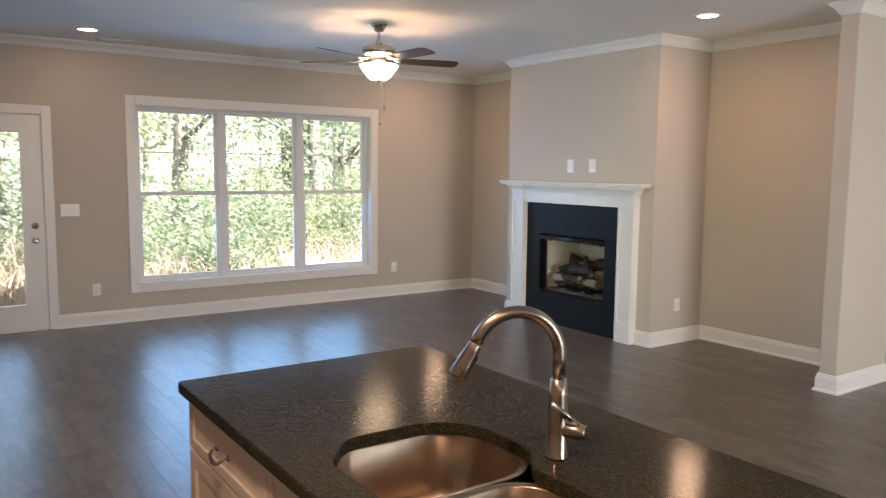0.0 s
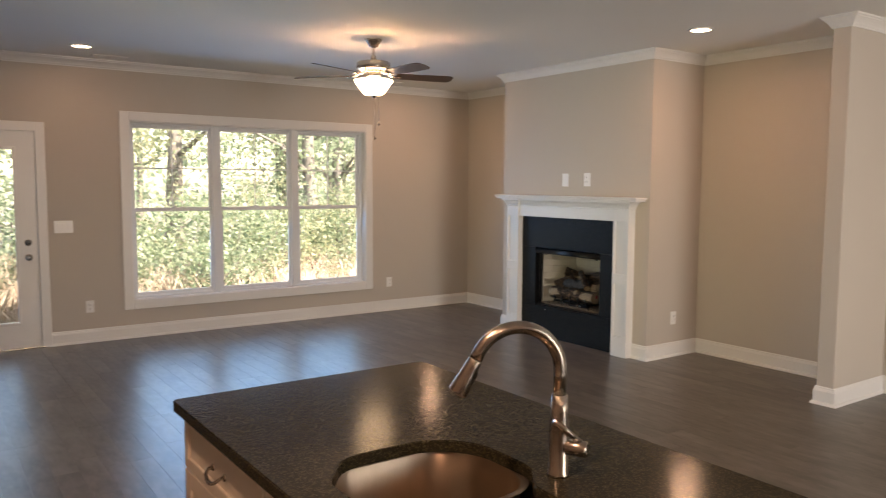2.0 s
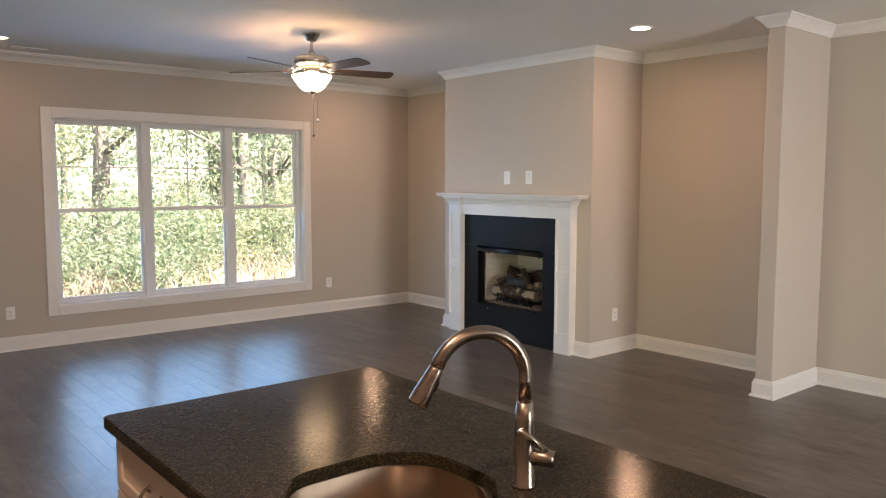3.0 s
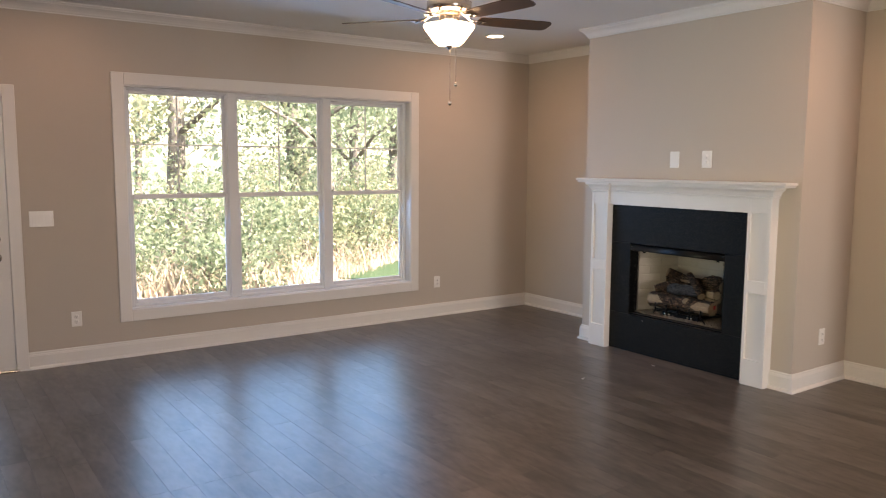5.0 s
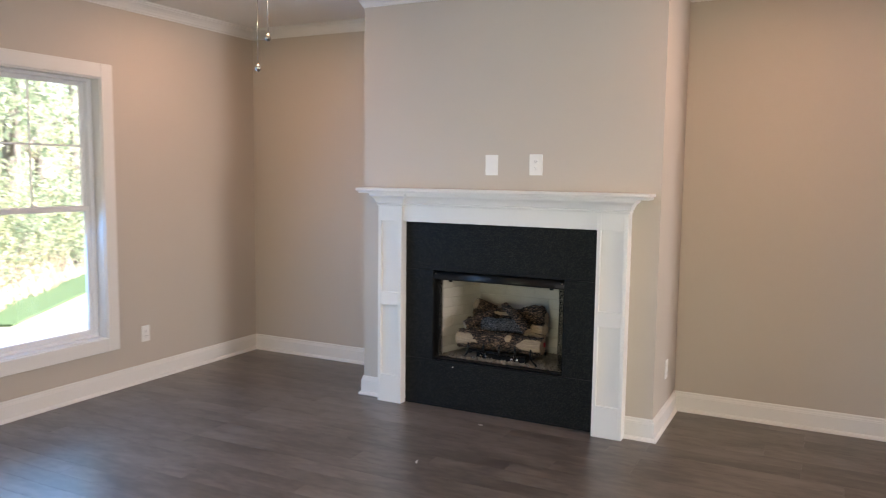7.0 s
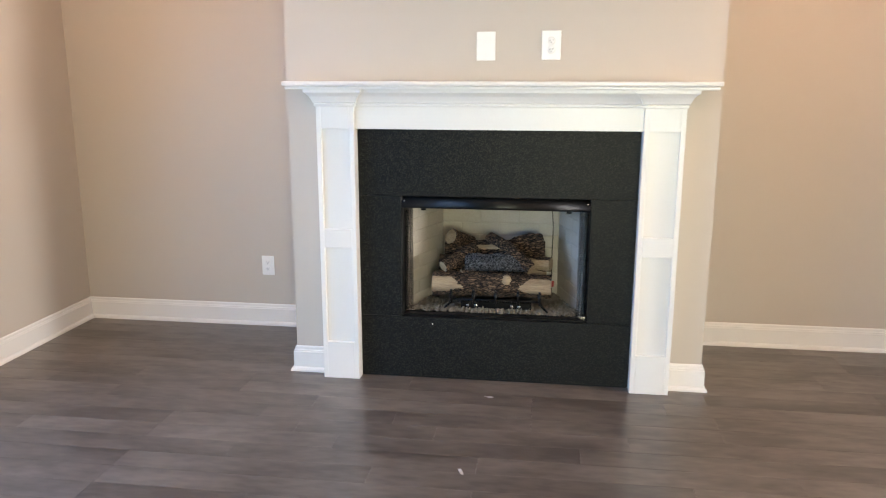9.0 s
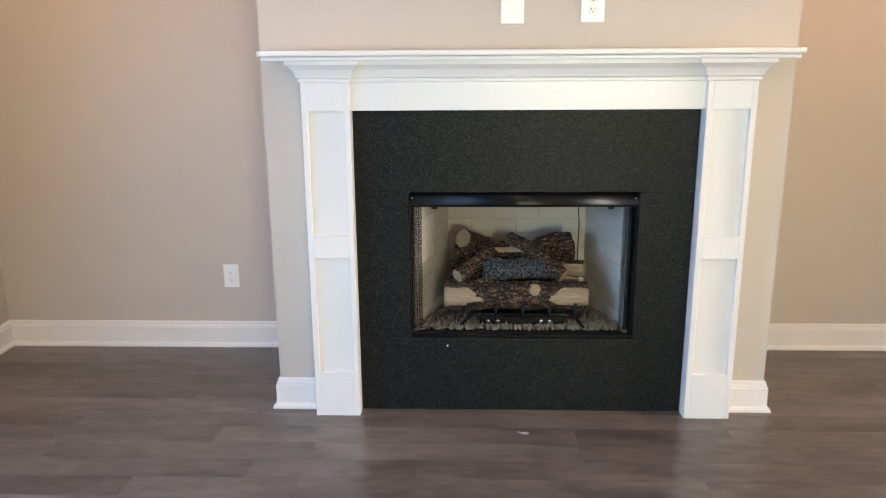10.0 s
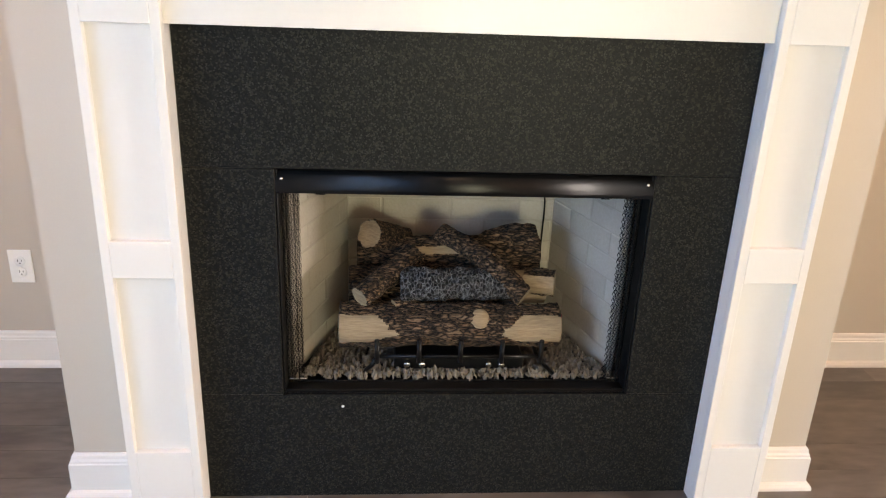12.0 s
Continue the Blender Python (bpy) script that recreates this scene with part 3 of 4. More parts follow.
# ---- tap ----
FX, FY = 1.384, 1.551
tap = thing("kitchen_tap", "brushed steel pull-down tap on the island worktop", "tap")
part("body", lathe(bmesh.new(), [(0, 0), (0.026, 0), (0.026, 0.006), (0.0235, 0.010), (0.0230, 0.10), (0.0205, 0.150), (0.0180, 0.1868), (0.0150, 0.1878), (0, 0.1878)], 28, pose(FX, FY, 0.9152)), STEEL, tap)
d = Vector((-0.93, 0.36, 0)).normalized()
R, z1 = 0.102, 1.158
pts = [(FX, FY, 1.103), (FX, FY, 1.15)]
for k in range(0, 17):
    a = radians(k * 10)
    pts.append((FX + d.x * R * (1 - math.cos(a)), FY + d.y * R * (1 - math.cos(a)), z1 + R * math.sin(a)))
part("neck", tube(bmesh.new(), pts, 0.0145, 20), STEEL, tap)
end, tang = Vector(pts[-1]), (Vector(pts[-1]) - Vector(pts[-2])).normalized()
tang = (tang * 0.95 + d * 0.10).normalized()
head = part("spray_head", tube(bmesh.new(), [end + tang * s for s in (0.001, 0.004, 0.02, 0.056, 0.080, 0.086)], [0.0145, 0.0155, 0.0165, 0.0200, 0.0220, 0.0200], 22), STEEL, tap)
bt = end + tang * 0.035 + Vector((0.016, -0.010, 0.004))
part("spray_button", tube(bmesh.new(), [bt, bt + tang * 0.008, bt + tang * 0.026, bt + tang * 0.034], [0.004, 0.007, 0.007, 0.004], 10), BLACK, head, "dark rubber spray button")
hd = Vector((0.45, -0.90, 0)).normalized()
h0 = Vector((FX, FY, 0.985)) + hd * 0.016
hub = part("handle_hub", tube(bmesh.new(), [h0, h0 + hd * 0.004, h0 + hd * 0.048, h0 + hd * 0.052], [0.016, 0.018, 0.018, 0.015], 20), STEEL, tap)
l0 = h0 + hd * 0.034 + Vector((0, 0, 0.015))
part("lever", tube(bmesh.new(), [l0, l0 + Vector((-0.030, 0.020, 0.030)), l0 + Vector((-0.050, 0.033, 0.050))], [0.0075, 0.0065, 0.0055], 14), STEEL, hub)
cap = tagged(part("soap_dispenser_cap", lathe(bmesh.new(), [(0.021, 0), (0.021, 0.028), (0.019, 0.036), (0.012, 0.040), (0, 0.041)], 24, pose(1.345, 1.20, 0.9152)), STEEL), "brushed steel round cap on the worktop", "cap")

# ---- ceiling fan ----
FAN = (3.37, 5.838)
fan = thing("ceiling_fan", "brushed nickel ceiling fan with walnut blades and lit bowl", "ceiling fan", at=(*FAN, CEIL))
part("canopy", lathe(bmesh.new(), [(0, -0.001), (0.070, -0.001), (0.070, -0.010), (0.062, -0.020), (0.044, -0.046), (0.040, -0.058), (0.026, -0.066), (0, -0.067)], 32), NICKEL, fan)
part("downrod", lathe(bmesh.new(), [(0.0125, -0.062), (0.0125, -0.125), (0.022, -0.138), (0.024, -0.158), (0.018, -0.168), (0.03, -0.178)], 20), NICKEL, fan)
part("motor", lathe(bmesh.new(), [(0, -0.172), (0.06, -0.174), (0.125, -0.182), (0.138, -0.192), (0.138, -0.236), (0.130, -0.246), (0.10, -0.254), (0.055, -0.258), (0, -0.258)], 40), NICKEL, fan)
part("light_kit", lathe(bmesh.new(), [(0.05, -0.256), (0.062, -0.268), (0.062, -0.318), (0.05, -0.326), (0.03, -0.33), (0.012, -0.332), (0.010, -0.36)], 28), NICKEL, fan)
bw = part("bowl_shade", lathe(bmesh.new(), [(0.152, -0.330), (0.157, -0.328), (0.157, -0.340), (0.146, -0.358), (0.118, -0.394), (0.092, -0.430), (0.068, -0.448), (0.012, -0.453)], 40), BOWL, fan, "frosted glass bowl, lit")
part("finial", lathe(bmesh.new(), [(0.022, -0.450), (0.022, -0.457), (0.010, -0.464), (0.008, -0.473), (0, -0.475)], 20), NICKEL, fan)
for k in range(5):
    a = -14 + 72 * k
    m = pose(0, 0, -0.290, 0, 0, a)
    bm = bmesh.new()
    tube(bm, [(0.075, 0, 0.047), (0.11, 0, 0.030), (0.155, 0.008, 0.0), (0.215, 0.0, -0.008)], [0.012, 0.010, 0.010, 0.012], 8)
    box(bm, 0.17, 0.235, -0.034, 0.034, -0.010, -0.005, 0.002)
    bmesh.ops.transform(bm, matrix=m, verts=bm.verts)
    part("blade_iron", bm, NICKEL, fan)
    bm = bmesh.new()
    xs = [0.19, 0.22, 0.32, 0.45, 0.58, 0.655, 0.680, 0.690]
    ws = [0.048, 0.055, 0.062, 0.067, 0.070, 0.068, 0.056, 0.030]
    lo = [[bm.verts.new((x, s * w, z)) for s in (-1, 1) for z in (-0.003, 0.003)] for x, w in zip(xs, ws)]
    for p, q in zip(lo, lo[1:]):
        for i, j in ((0, 1), (1, 3), (3, 2), (2, 0)):
            bm.faces.new((p[i], p[j], q[j], q[i]))
    bm.faces.new([lo[0][i] for i in (0, 1, 3, 2)])
    bm.faces.new([lo[-1][i] for i in (0, 1, 3, 2)])
    bmesh.ops.transform(bm, matrix=m @ pose(0, 0, 0.002, -12), verts=bm.verts)
    part("blade", bm, BLADE, fan, "walnut brown fan blade")
for x, y, z0, z1 in ((0.03, -0.02, -0.330, -0.681), (0.012, 0.006, -0.330, -0.795)):
    ch = part("pull_chain", tube(bmesh.new(), [(x, y, z0), (x * 1.2, y * 1.2, (z0 + z1) / 2), (x * 1.2, y * 1.2, z1)], 0.0016, 6), NICKEL, fan)
    part("chain_fob", lathe(bmesh.new(), [(0, 0.012), (0.005, 0.010), (0.011, 0.0), (0.011, -0.008), (0.005, -0.016), (0, -0.018)], 14, pose(x * 1.2, y * 1.2, z1)), NICKEL, ch)

# ---- ceiling fittings ----
first = None
for lx, ly in RECESSED[:4]:
    m = pose(lx, ly, CEIL)
    if first:
        copy_thing(first, m)
        continue
    first = thing("recessed_light", "lit round recessed light flush in the white ceiling", "recessed light", "recessed ceiling lights", at=(lx, ly, CEIL))
    part("trim_ring", lathe(bmesh.new(), [(0.072, -0.001), (0.098, -0.001), (0.098, -0.006), (0.090, -0.010), (0.074, -0.008)], 40), TRIM, first)
    part("lens", lathe(bmesh.new(), [(0, -0.004), (0.074, -0.004), (0.074, -0.006), (0, -0.006)], 40), DISC, first, "glowing lens")
for lx, ly in RECESSED[4:]:
    copy_thing(first, pose(lx, ly, CEIL))
for vx, vy in ((1.80, 8.05), (4.83, 8.01)):
    v = thing("ceiling_vent", "white slatted air register in the ceiling", "air vent", "ceiling vents", at=(vx, vy, CEIL))
    part("frame", boxes((-0.15, 0.15, -0.065, -0.05, -0.008, -0.0005), (-0.15, 0.15, 0.05, 0.065, -0.008, -0.0005), (-0.15, -0.135, -0.05, 0.05, -0.008, -0.0005), (0.135, 0.15, -0.05, 0.05, -0.008, -0.0005)), TRIM, v)
    part("backing", boxes((-0.135, 0.135, -0.05, 0.05, -0.002, -0.0005)), SLOT, v)
    for k in range(7):
        bm = boxes((-0.135, 0.135, -0.005, 0.005, -0.0008, 0.0008))
        bmesh.ops.transform(bm, matrix=pose(0, -0.043 + k * 0.0143, -0.0055, -38), verts=bm.verts)
        part("slat", bm, TRIM, v)
sd = thing("smoke_detector", "white round smoke detector on the ceiling", "smoke detector", at=(0.42, 7.46, CEIL))
part("body", lathe(bmesh.new(), [(0, -0.0005), (0.068, -0.0005), (0.068, -0.010), (0.060, -0.030), (0.045, -0.036), (0, -0.037)], 32), PLATE, sd)
part("test_button", lathe(bmesh.new(), [(0.012, -0.0365), (0.012, -0.039), (0, -0.040)], 16, pose(0.025, 0, 0)), PLATE, sd)


# ---- plates ----
def plate(name, label, w, h, m, kind, gangs=1):
    """A wall plate in its own x-z plane, facing -y."""
    p = thing(name, label, "switch" if "switch" in name else "outlet" if "outlet" in name else "wall plate")
    p.matrix_world = m
    part("cover", box(bmesh.new(), -w / 2, w / 2, -0.006, -0.0005, -h / 2, h / 2, 0.003, 2), PLATE, p)
    for g in range(gangs):
        x = (g - (gangs - 1) / 2) * 0.046
        if kind == "outlet":
            for s in (-1, 1):
                r = part("receptacle", lathe(bmesh.new(), [(0, 0), (0.017, 0), (0.017, 0.002), (0.015, 0.003), (0, 0.003)], 20, pose(x, -0.006, s * 0.0195, 90)), PLATE, p)
                for sx, hh in ((-0.0063, 0.008), (0.0063, 0.0065)):
                    part("slot", boxes((x + sx - 0.001, x + sx + 0.001, -0.0096, -0.0088, s * 0.0195 - hh / 2 + 0.003, s * 0.0195 + hh / 2 + 0.003)), SLOT, r)
                part("slot", lathe(bmesh.new(), [(0, 0), (0.0024, 0), (0.0024, 0.0008), (0, 0.0008)], 10, pose(x, -0.0088, s * 0.0195 - 0.007, 90)), SLOT, r)
        elif kind == "toggle":
            bm = boxes((x - 0.0165, x + 0.0165, -0.0085, -0.006, -0.033, 0.033), bevel=0.001)
            part("rocker", bm, PLATE, p)
        part("screw", lathe(bmesh.new(), [(0.003, 0), (0.003, 0.0008), (0, 0.0012)], 10, pose(x, -0.006, 0 if kind == "outlet" else h / 2 - 0.012, 90)), PLATE, p)
    return p


plate("light_switch", "white three-gang rocker switch plate on the wall", 0.165, 0.118, pose(1.404, N, 1.140), "toggle", 3)
OUT = "white duplex outlet low on the greige wall"
plate("wall_outlet", OUT, 0.076, 0.118, pose(1.612, N, 0.352), "outlet")
plate("wall_outlet", OUT, 0.076, 0.118, pose(5.022, N, 0.356), "outlet")
plate("wall_outlet", OUT, 0.076, 0.118, pose(E, 7.160, 0.372, 0, 0, -90), "outlet")
plate("wall_outlet", "white duplex outlet on the side of the chimney breast", 0.076, 0.118, pose(5.895, BY0, 0.354), "outlet")
plate("wall_outlet", "white duplex outlet above the mantel", 0.086, 0.128, pose(BX, 5.511, 1.615, 0, 0, -90), "outlet")
plate("blank_plate", "plain white blank cover plate above the mantel", 0.086, 0.128, pose(BX, 5.806, 1.612, 0, 0, -90), "blank")
ds = tagged(part("door_sensor", box(bmesh.new(), 0.212, 0.248, N - 0.036, N - 0.0205, 1.31, 1.43, 0.004, 2), PLATE), "small white alarm sensor on the door casing", "sensor")

# ---- gas fireplace insert ----
FIREBRICK = mat("cream_firebrick", (0.50, 0.46, 0.39), (0.40, 0.36, 0.30), scale=9, rough=0.85, bump=0.5, fine=120, spread=0.06)
MORTAR = mat("cream_refractory_panel", (0.45, 0.41, 0.35), (0.38, 0.345, 0.29), scale=7, rough=0.9, bump=0.4, fine=140)
BARK = bark("bark_log", (0.30, 0.19, 0.12), (0.004, 0.0035, 0.003), 105)
CHAR = bark("charred_log", (0.014, 0.014, 0.015), (0.19, 0.195, 0.205), 72, True)
SPLIT = mat("pale_split_wood", (0.36, 0.27, 0.17), (0.17, 0.115, 0.068), scale=30, rough=0.8, bump=0.7, fine=120, stretch=(1, 0.3, 2.5))
ROCK = mat("lava_rock", (0.24, 0.20, 0.155), (0.075, 0.062, 0.048), scale=60, rough=0.9, bump=0.6, fine=200)
ins = thing("gas_fireplace", "black metal gas fireplace insert with cream brick lining", "fireplace")
BKX, FRX = 5.955, 5.556
Z0, Z1 = 0.325, 0.905
part("pan", boxes((FRX, BKX + 0.01, FBY0 - 0.005, FBY1 + 0.005, Z0 - 0.012, Z0)), BLACK, ins)
part("top_plate", boxes((FRX, BKX + 0.01, FBY0 - 0.005, FBY1 + 0.005, Z1 + 0.02, Z1 + 0.03)), BLACK, ins)
BRICK_H, BRICK_L = 0.066, 0.205
brick_meshes = {}


def brick_mesh(length):
    key = round(length, 3)
    if key not in brick_meshes:
        bm = bmesh.new()
        g, b, d = 0.0018, 0.003, 0.0022
        a, c, h = g, key - g, BRICK_H - g
        lo = [bm.verts.new(p) for p in ((a, 0, g), (c, 0, g), (c, 0, h), (a, 0, h))]
        hi = [bm.verts.new(p) for p in ((a + b, -d, g + b), (c - b, -d, g + b), (c - b, -d, h - b), (a + b, -d, h - b))]
        for k in range(4):
            bm.faces.new((lo[k], lo[(k + 1) % 4], hi[(k + 1) % 4], hi[k]))
        bm.faces.new(hi)
        brick_meshes[key] = mesh_of("brick", bm, FIREBRICK)
    return brick_meshes[key]


def lined(a, b, name):
    """A refractory panel between two plan points, its bricks on the side that faces right of the way from a to b."""
    a, b = Vector(a), Vector(b)
    length, yaw = (b - a).length, math.degrees(math.atan2(b.y - a.y, b.x - a.x))
    p = part(name, boxes((0, length, 0, 0.012, 0, Z1 + 0.02 - Z0)), MORTAR, ins)
    p.matrix_basis = pose(a.x, a.y, Z0, 0, 0, yaw)
    row = 0
    while (row + 1) * BRICK_H < Z1 + 0.02 - Z0:
        u = 0.0
        step = BRICK_L * (0.5 if row % 2 else 1.0)
        while u < length - 0.02:
            l = min(step, length - u)
            ob = new("brick", brick_mesh(l))
            ob.parent, ob.location = p, (u, 0, row * BRICK_H)
            u, step = u + l, BRICK_L
        row += 1


lined((5.604, 6.186), (BKX, 6.060), "side_panel")
lined((BKX, 6.060), (BKX, 5.440), "back_panel")
lined((BKX, 5.440), (5.604, 5.326), "side_panel")
bm = bmesh.new()
HOOD = [(5.560, 0.914), (5.5225, 0.914), (5.5150, 0.903), (5.5105, 0.890), (5.5065, 0.872), (5.5070, 0.8625), (5.5130, 0.8605), (5.560, 0.868)]
ends = [[bm.verts.new((x, y, z)) for x, z in HOOD] for y in (FBY0 + 0.002, FBY1 - 0.002)]
for k in range(len(HOOD)):
    bm.faces.new((ends[0][k], ends[0][(k + 1) % len(HOOD)], ends[1][(k + 1) % len(HOOD)], ends[1][k])).smooth = k not in (0, 6, 7)
for ring in ends:
    bm.faces.new(ring)
hood = part("hood", bm, BLACK, ins)
for y in (FBY0 + 0.016, FBY1 - 0.016):
    part("screw", lathe(bmesh.new(), [(0.0042, 0), (0.0036, 0.0012), (0, 0.0016)], 10, pose(5.5122, y, 0.8955, 0, -74)), NICKEL, hood, "bare metal screw head")
for y in (FBY0 + 0.10, FBY1 - 0.10):
    part("curtain_rod_bracket", box(bmesh.new(), 5.563, 5.575, y - 0.012, y + 0.012, 0.842, 0.868, 0.002), BLACK, hood)
bm = boxes((GX + 0.004, 5.603, FBY0 + 0.001, FBY0 + 0.006, FBZ0, FBZ1 - 0.001), (GX + 0.004, 5.603, FBY1 - 0.006, FBY1 - 0.001, FBZ0, FBZ1 - 0.001), (GX + 0.006, 5.556, FBY0 + 0.006, FBY1 - 0.006, FBZ0, FBZ0 + 0.012), bevel=0.002)
part("face_frame", bm, BLACK, ins)
part("bottom_rail", box(bmesh.new(), 5.5565, 5.560, FBY0 + 0.03, FBY1 - 0.03, Z0 + 0.001, Z0 + 0.010, 0.002), BLACK, ins)
for yc, s in ((FBY1 - 0.026, 1), (FBY0 + 0.026, -1)):
    part("bracket", box(bmesh.new(), 5.560, 5.60, yc - 0.03, yc + 0.018, Z0 + 0.002, Z0 + 0.014, 0.002), NICKEL, ins, "bare metal corner bracket")
    bm = bmesh.new()
    cols, rows = 11, 58
    for layer in (0, 1):
        for j in range(rows):
            for i in range(cols):
                if (i + j + layer) % 2:
                    continue
                c = []
                for du, dv in ((0, -1), (1, 0), (0, 1), (-1, 0)):
                    u, v = i + du * 0.92, j + dv * 0.92
                    c.append(bm.verts.new((5.562 + 0.007 * layer + 0.005 * math.sin(u * 1.9), yc + (u - 5) * 0.0042, Z0 + 0.012 + v * 0.0091)))
                bm.faces.new(c)
    bmesh.ops.wireframe(bm, faces=bm.faces[:], thickness=0.0046, use_replace=True)
    part("mesh_curtain", bm, BLACK, ins, "black chain mesh spark curtain, drawn aside")
part("gas_wire", tube(bmesh.new(), [(5.948, 5.475, 0.92), (5.944, 5.478, 0.80), (5.947, 5.470, 0.70), (5.944, 5.473, 0.55), (5.92, 5.47, 0.35)], 0.0025, 6), BLACK, ins)

# lava rock over the pan
rng = random.Random(11)
verts, faces = [], []
OCT = [(1, 0, 0), (-1, 0, 0), (0, 1, 0), (0, -1, 0), (0, 0, 1), (0, 0, -1)]
OCF = [(0, 2, 4), (2, 1, 4), (1, 3, 4), (3, 0, 4), (2, 0, 5), (1, 2, 5), (3, 1, 5), (0, 3, 5)]
for k in range(4600):
    x = rng.uniform(5.563, 5.94)
    inset = (x - FRX) / (BKX - FRX) * 0.13
    y = rng.uniform(5.335 + inset, 6.178 - inset)
    r = rng.uniform(0.005, 0.0092)
    q = Euler((rng.uniform(0, 6), rng.uniform(0, 6), rng.uniform(0, 6))).to_matrix()
    n = len(verts)
    for v in OCT:
        w = q @ (Vector(v) * r * rng.uniform(0.75, 1.2))
        verts.append((x + w.x, y + w.y, Z0 + r * 0.7 + rng.uniform(0.002, 0.024) + w.z))
    faces += [tuple(n + i for i in f) for f in OCF]
me = bpy.data.meshes.new("lava_rocks")
me.from_pydata(verts, [], faces)
me.materials.append(ROCK)
tagged(new("lava_rocks", me), "loose brown lava rock on the firebox floor", "rocks", kind="stuff")

# log set
logs = thing("gas_log_set", "ceramic gas logs with charred bark on a black grate", "fire logs", at=(0, 0, 0.014))


def log(p0, p1, r0, r1, label, bend=(0, 0, 0), skin=BARK, pale=None, seed=0, ridge=0.10, ends=SPLIT):
    """A bark-covered log: ridges run along it, pale(s, up, out) picks split faces."""
    p0, p1, bend = Vector(p0), Vector(p1), Vector(bend)
    bm = bmesh.new()
    nr, seg, rings = (240, 104, []) if pale else (90, 44, [])
    ax = (p1 - p0).normalized()
    side = ax.orthogonal().normalized()
    info = {}
    for i in range(nr + 1):
        s = i / nr
        c = p0.lerp(p1, s) + bend * (4 * s * (1 - s))
        ring = []
        for k in range(seg):
            a = 2 * math.pi * k / seg
            w = Matrix.Rotation(a, 3, ax) @ side
            q = Vector((s * (p1 - p0).length * 16, w.x * 2.2 + w.z * 2.2, w.y * 2.2 + seed * 3.1))
            f = 1 + ridge * noise.noise(q) - ridge * 1.5 * abs(noise.noise(Vector((q.x * 1.1, q.y * 4, q.z * 4)))) + ridge * 0.7 * noise.noise(Vector((q.x * 4, q.y * 8, q.z * 8))) + 0.08 * noise.noise(Vector((s * 4, seed, 0)))
            r = r0 + (r1 - r0) * s
            if pale and pale(s, w.z, -w.x):
                f = 0.97 + 0.03 * noise.noise(Vector((q.x * 0.3, q.y * 9, q.z * 9)))
            if i in (0, nr):
                f *= 0.93
            v = bm.verts.new(c + w * r * f)
            ring.append(v)
            info[v] = (s, w.z, -w.x)
        rings.append(ring)
    for a, b in zip(rings, rings[1:]):
        for k in range(seg):
            fc = bm.faces.new((a[k], a[(k + 1) % seg], b[(k + 1) % seg], b[k]))
            fc.smooth = True
            if pale and all(pale(*info[v]) for v in fc.verts):
                fc.material_index = 1
    for r in (rings[0], rings[-1]):
        mid = bm.verts.new(sum((v.co for v in r), Vector()) / seg + (r[0].co - r[0].co))
        for k in range(seg):
            bm.faces.new((r[k], r[(k + 1) % seg], mid)).material_index = 1
    return part("log", bm, [skin, ends], logs, label)


def split_ends(s, up, out):
    w = noise.noise(Vector((up * 2, s * 5, 2))) * 0.06 + noise.noise(Vector((up * 14, s * 6, 5))) * 0.025
    edge = 0.25 - 0.22 * abs(up - 0.15) ** 1.6 + w
    return out > -0.2 and -0.5 < up + w < 0.8 and (s < edge or s > 0.97 - edge)


log((5.635, 6.066, 0.447), (5.635, 5.474, 0.447), 0.061, 0.058, "front log with pale split ends", bend=(-0.006, 0, 0.004), pale=split_ends, seed=1)
log((5.725, 6.045, 0.522), (5.735, 5.500, 0.520), 0.052, 0.050, "brown bark log", seed=2, pale=lambda s, up, out: s > 0.84 and out > 0)
log((5.665, 5.905, 0.548), (5.665, 5.605, 0.556), 0.046, 0.043, "ash-grey charred log", skin=CHAR, seed=3, ridge=0.16, bend=(-0.01, 0, 0.006), ends=CHAR)
log((5.605, 6.012, 0.540), (5.745, 5.865, 0.606), 0.030, 0.036, "short bark log with a pale cut end", seed=4)
log((5.80, 6.025, 0.592), (5.80, 5.510, 0.597), 0.046, 0.050, "back log", seed=5, pale=lambda s, up, out: 0.24 + 0.1 * abs(up - 0.4) < s < 0.66 - 0.2 * abs(up - 0.35) and 0.2 < up + 0.1 * noise.noise(Vector((s * 14, up, 3))) < 0.66 and out > 0)
log((5.735, 5.990, 0.668), (5.84, 5.895, 0.612), 0.043, 0.040, "forked stub with a cut end", seed=6)
log((5.765, 5.800, 0.668), (5.628, 5.574, 0.533), 0.026, 0.034, "crossing branch log with a pale cut end", seed=7, bend=(-0.012, 0, 0.024), ridge=0.16)
log((5.79, 5.700, 0.612), (5.78, 5.520, 0.648), 0.030, 0.040, "dark back branch with a broken end", seed=8, ridge=0.22, bend=(0, 0, 0.016), ends=BARK)
log((5.715, 5.560, 0.545), (5.690, 5.480, 0.548), 0.036, 0.038, "split stub with pale wood", seed=9, ridge=0.16, pale=lambda s, up, out: out > 0.1 and abs(up) < 0.75)
log((5.628, 5.922, 0.508), (5.66, 5.860, 0.522), 0.016, 0.018, "small pale knot", skin=BARK, seed=10)
bm = bmesh.new()
lathe(bm, [(0.027, 0), (0.024, 0.006), (0.018, 0.010), (0, 0.012)], 18, pose(5.590, 5.695, 0.486, 0, -52))
part("log_knot", bm, SPLIT, logs, "pale knot on the front log")
bm = bmesh.new()
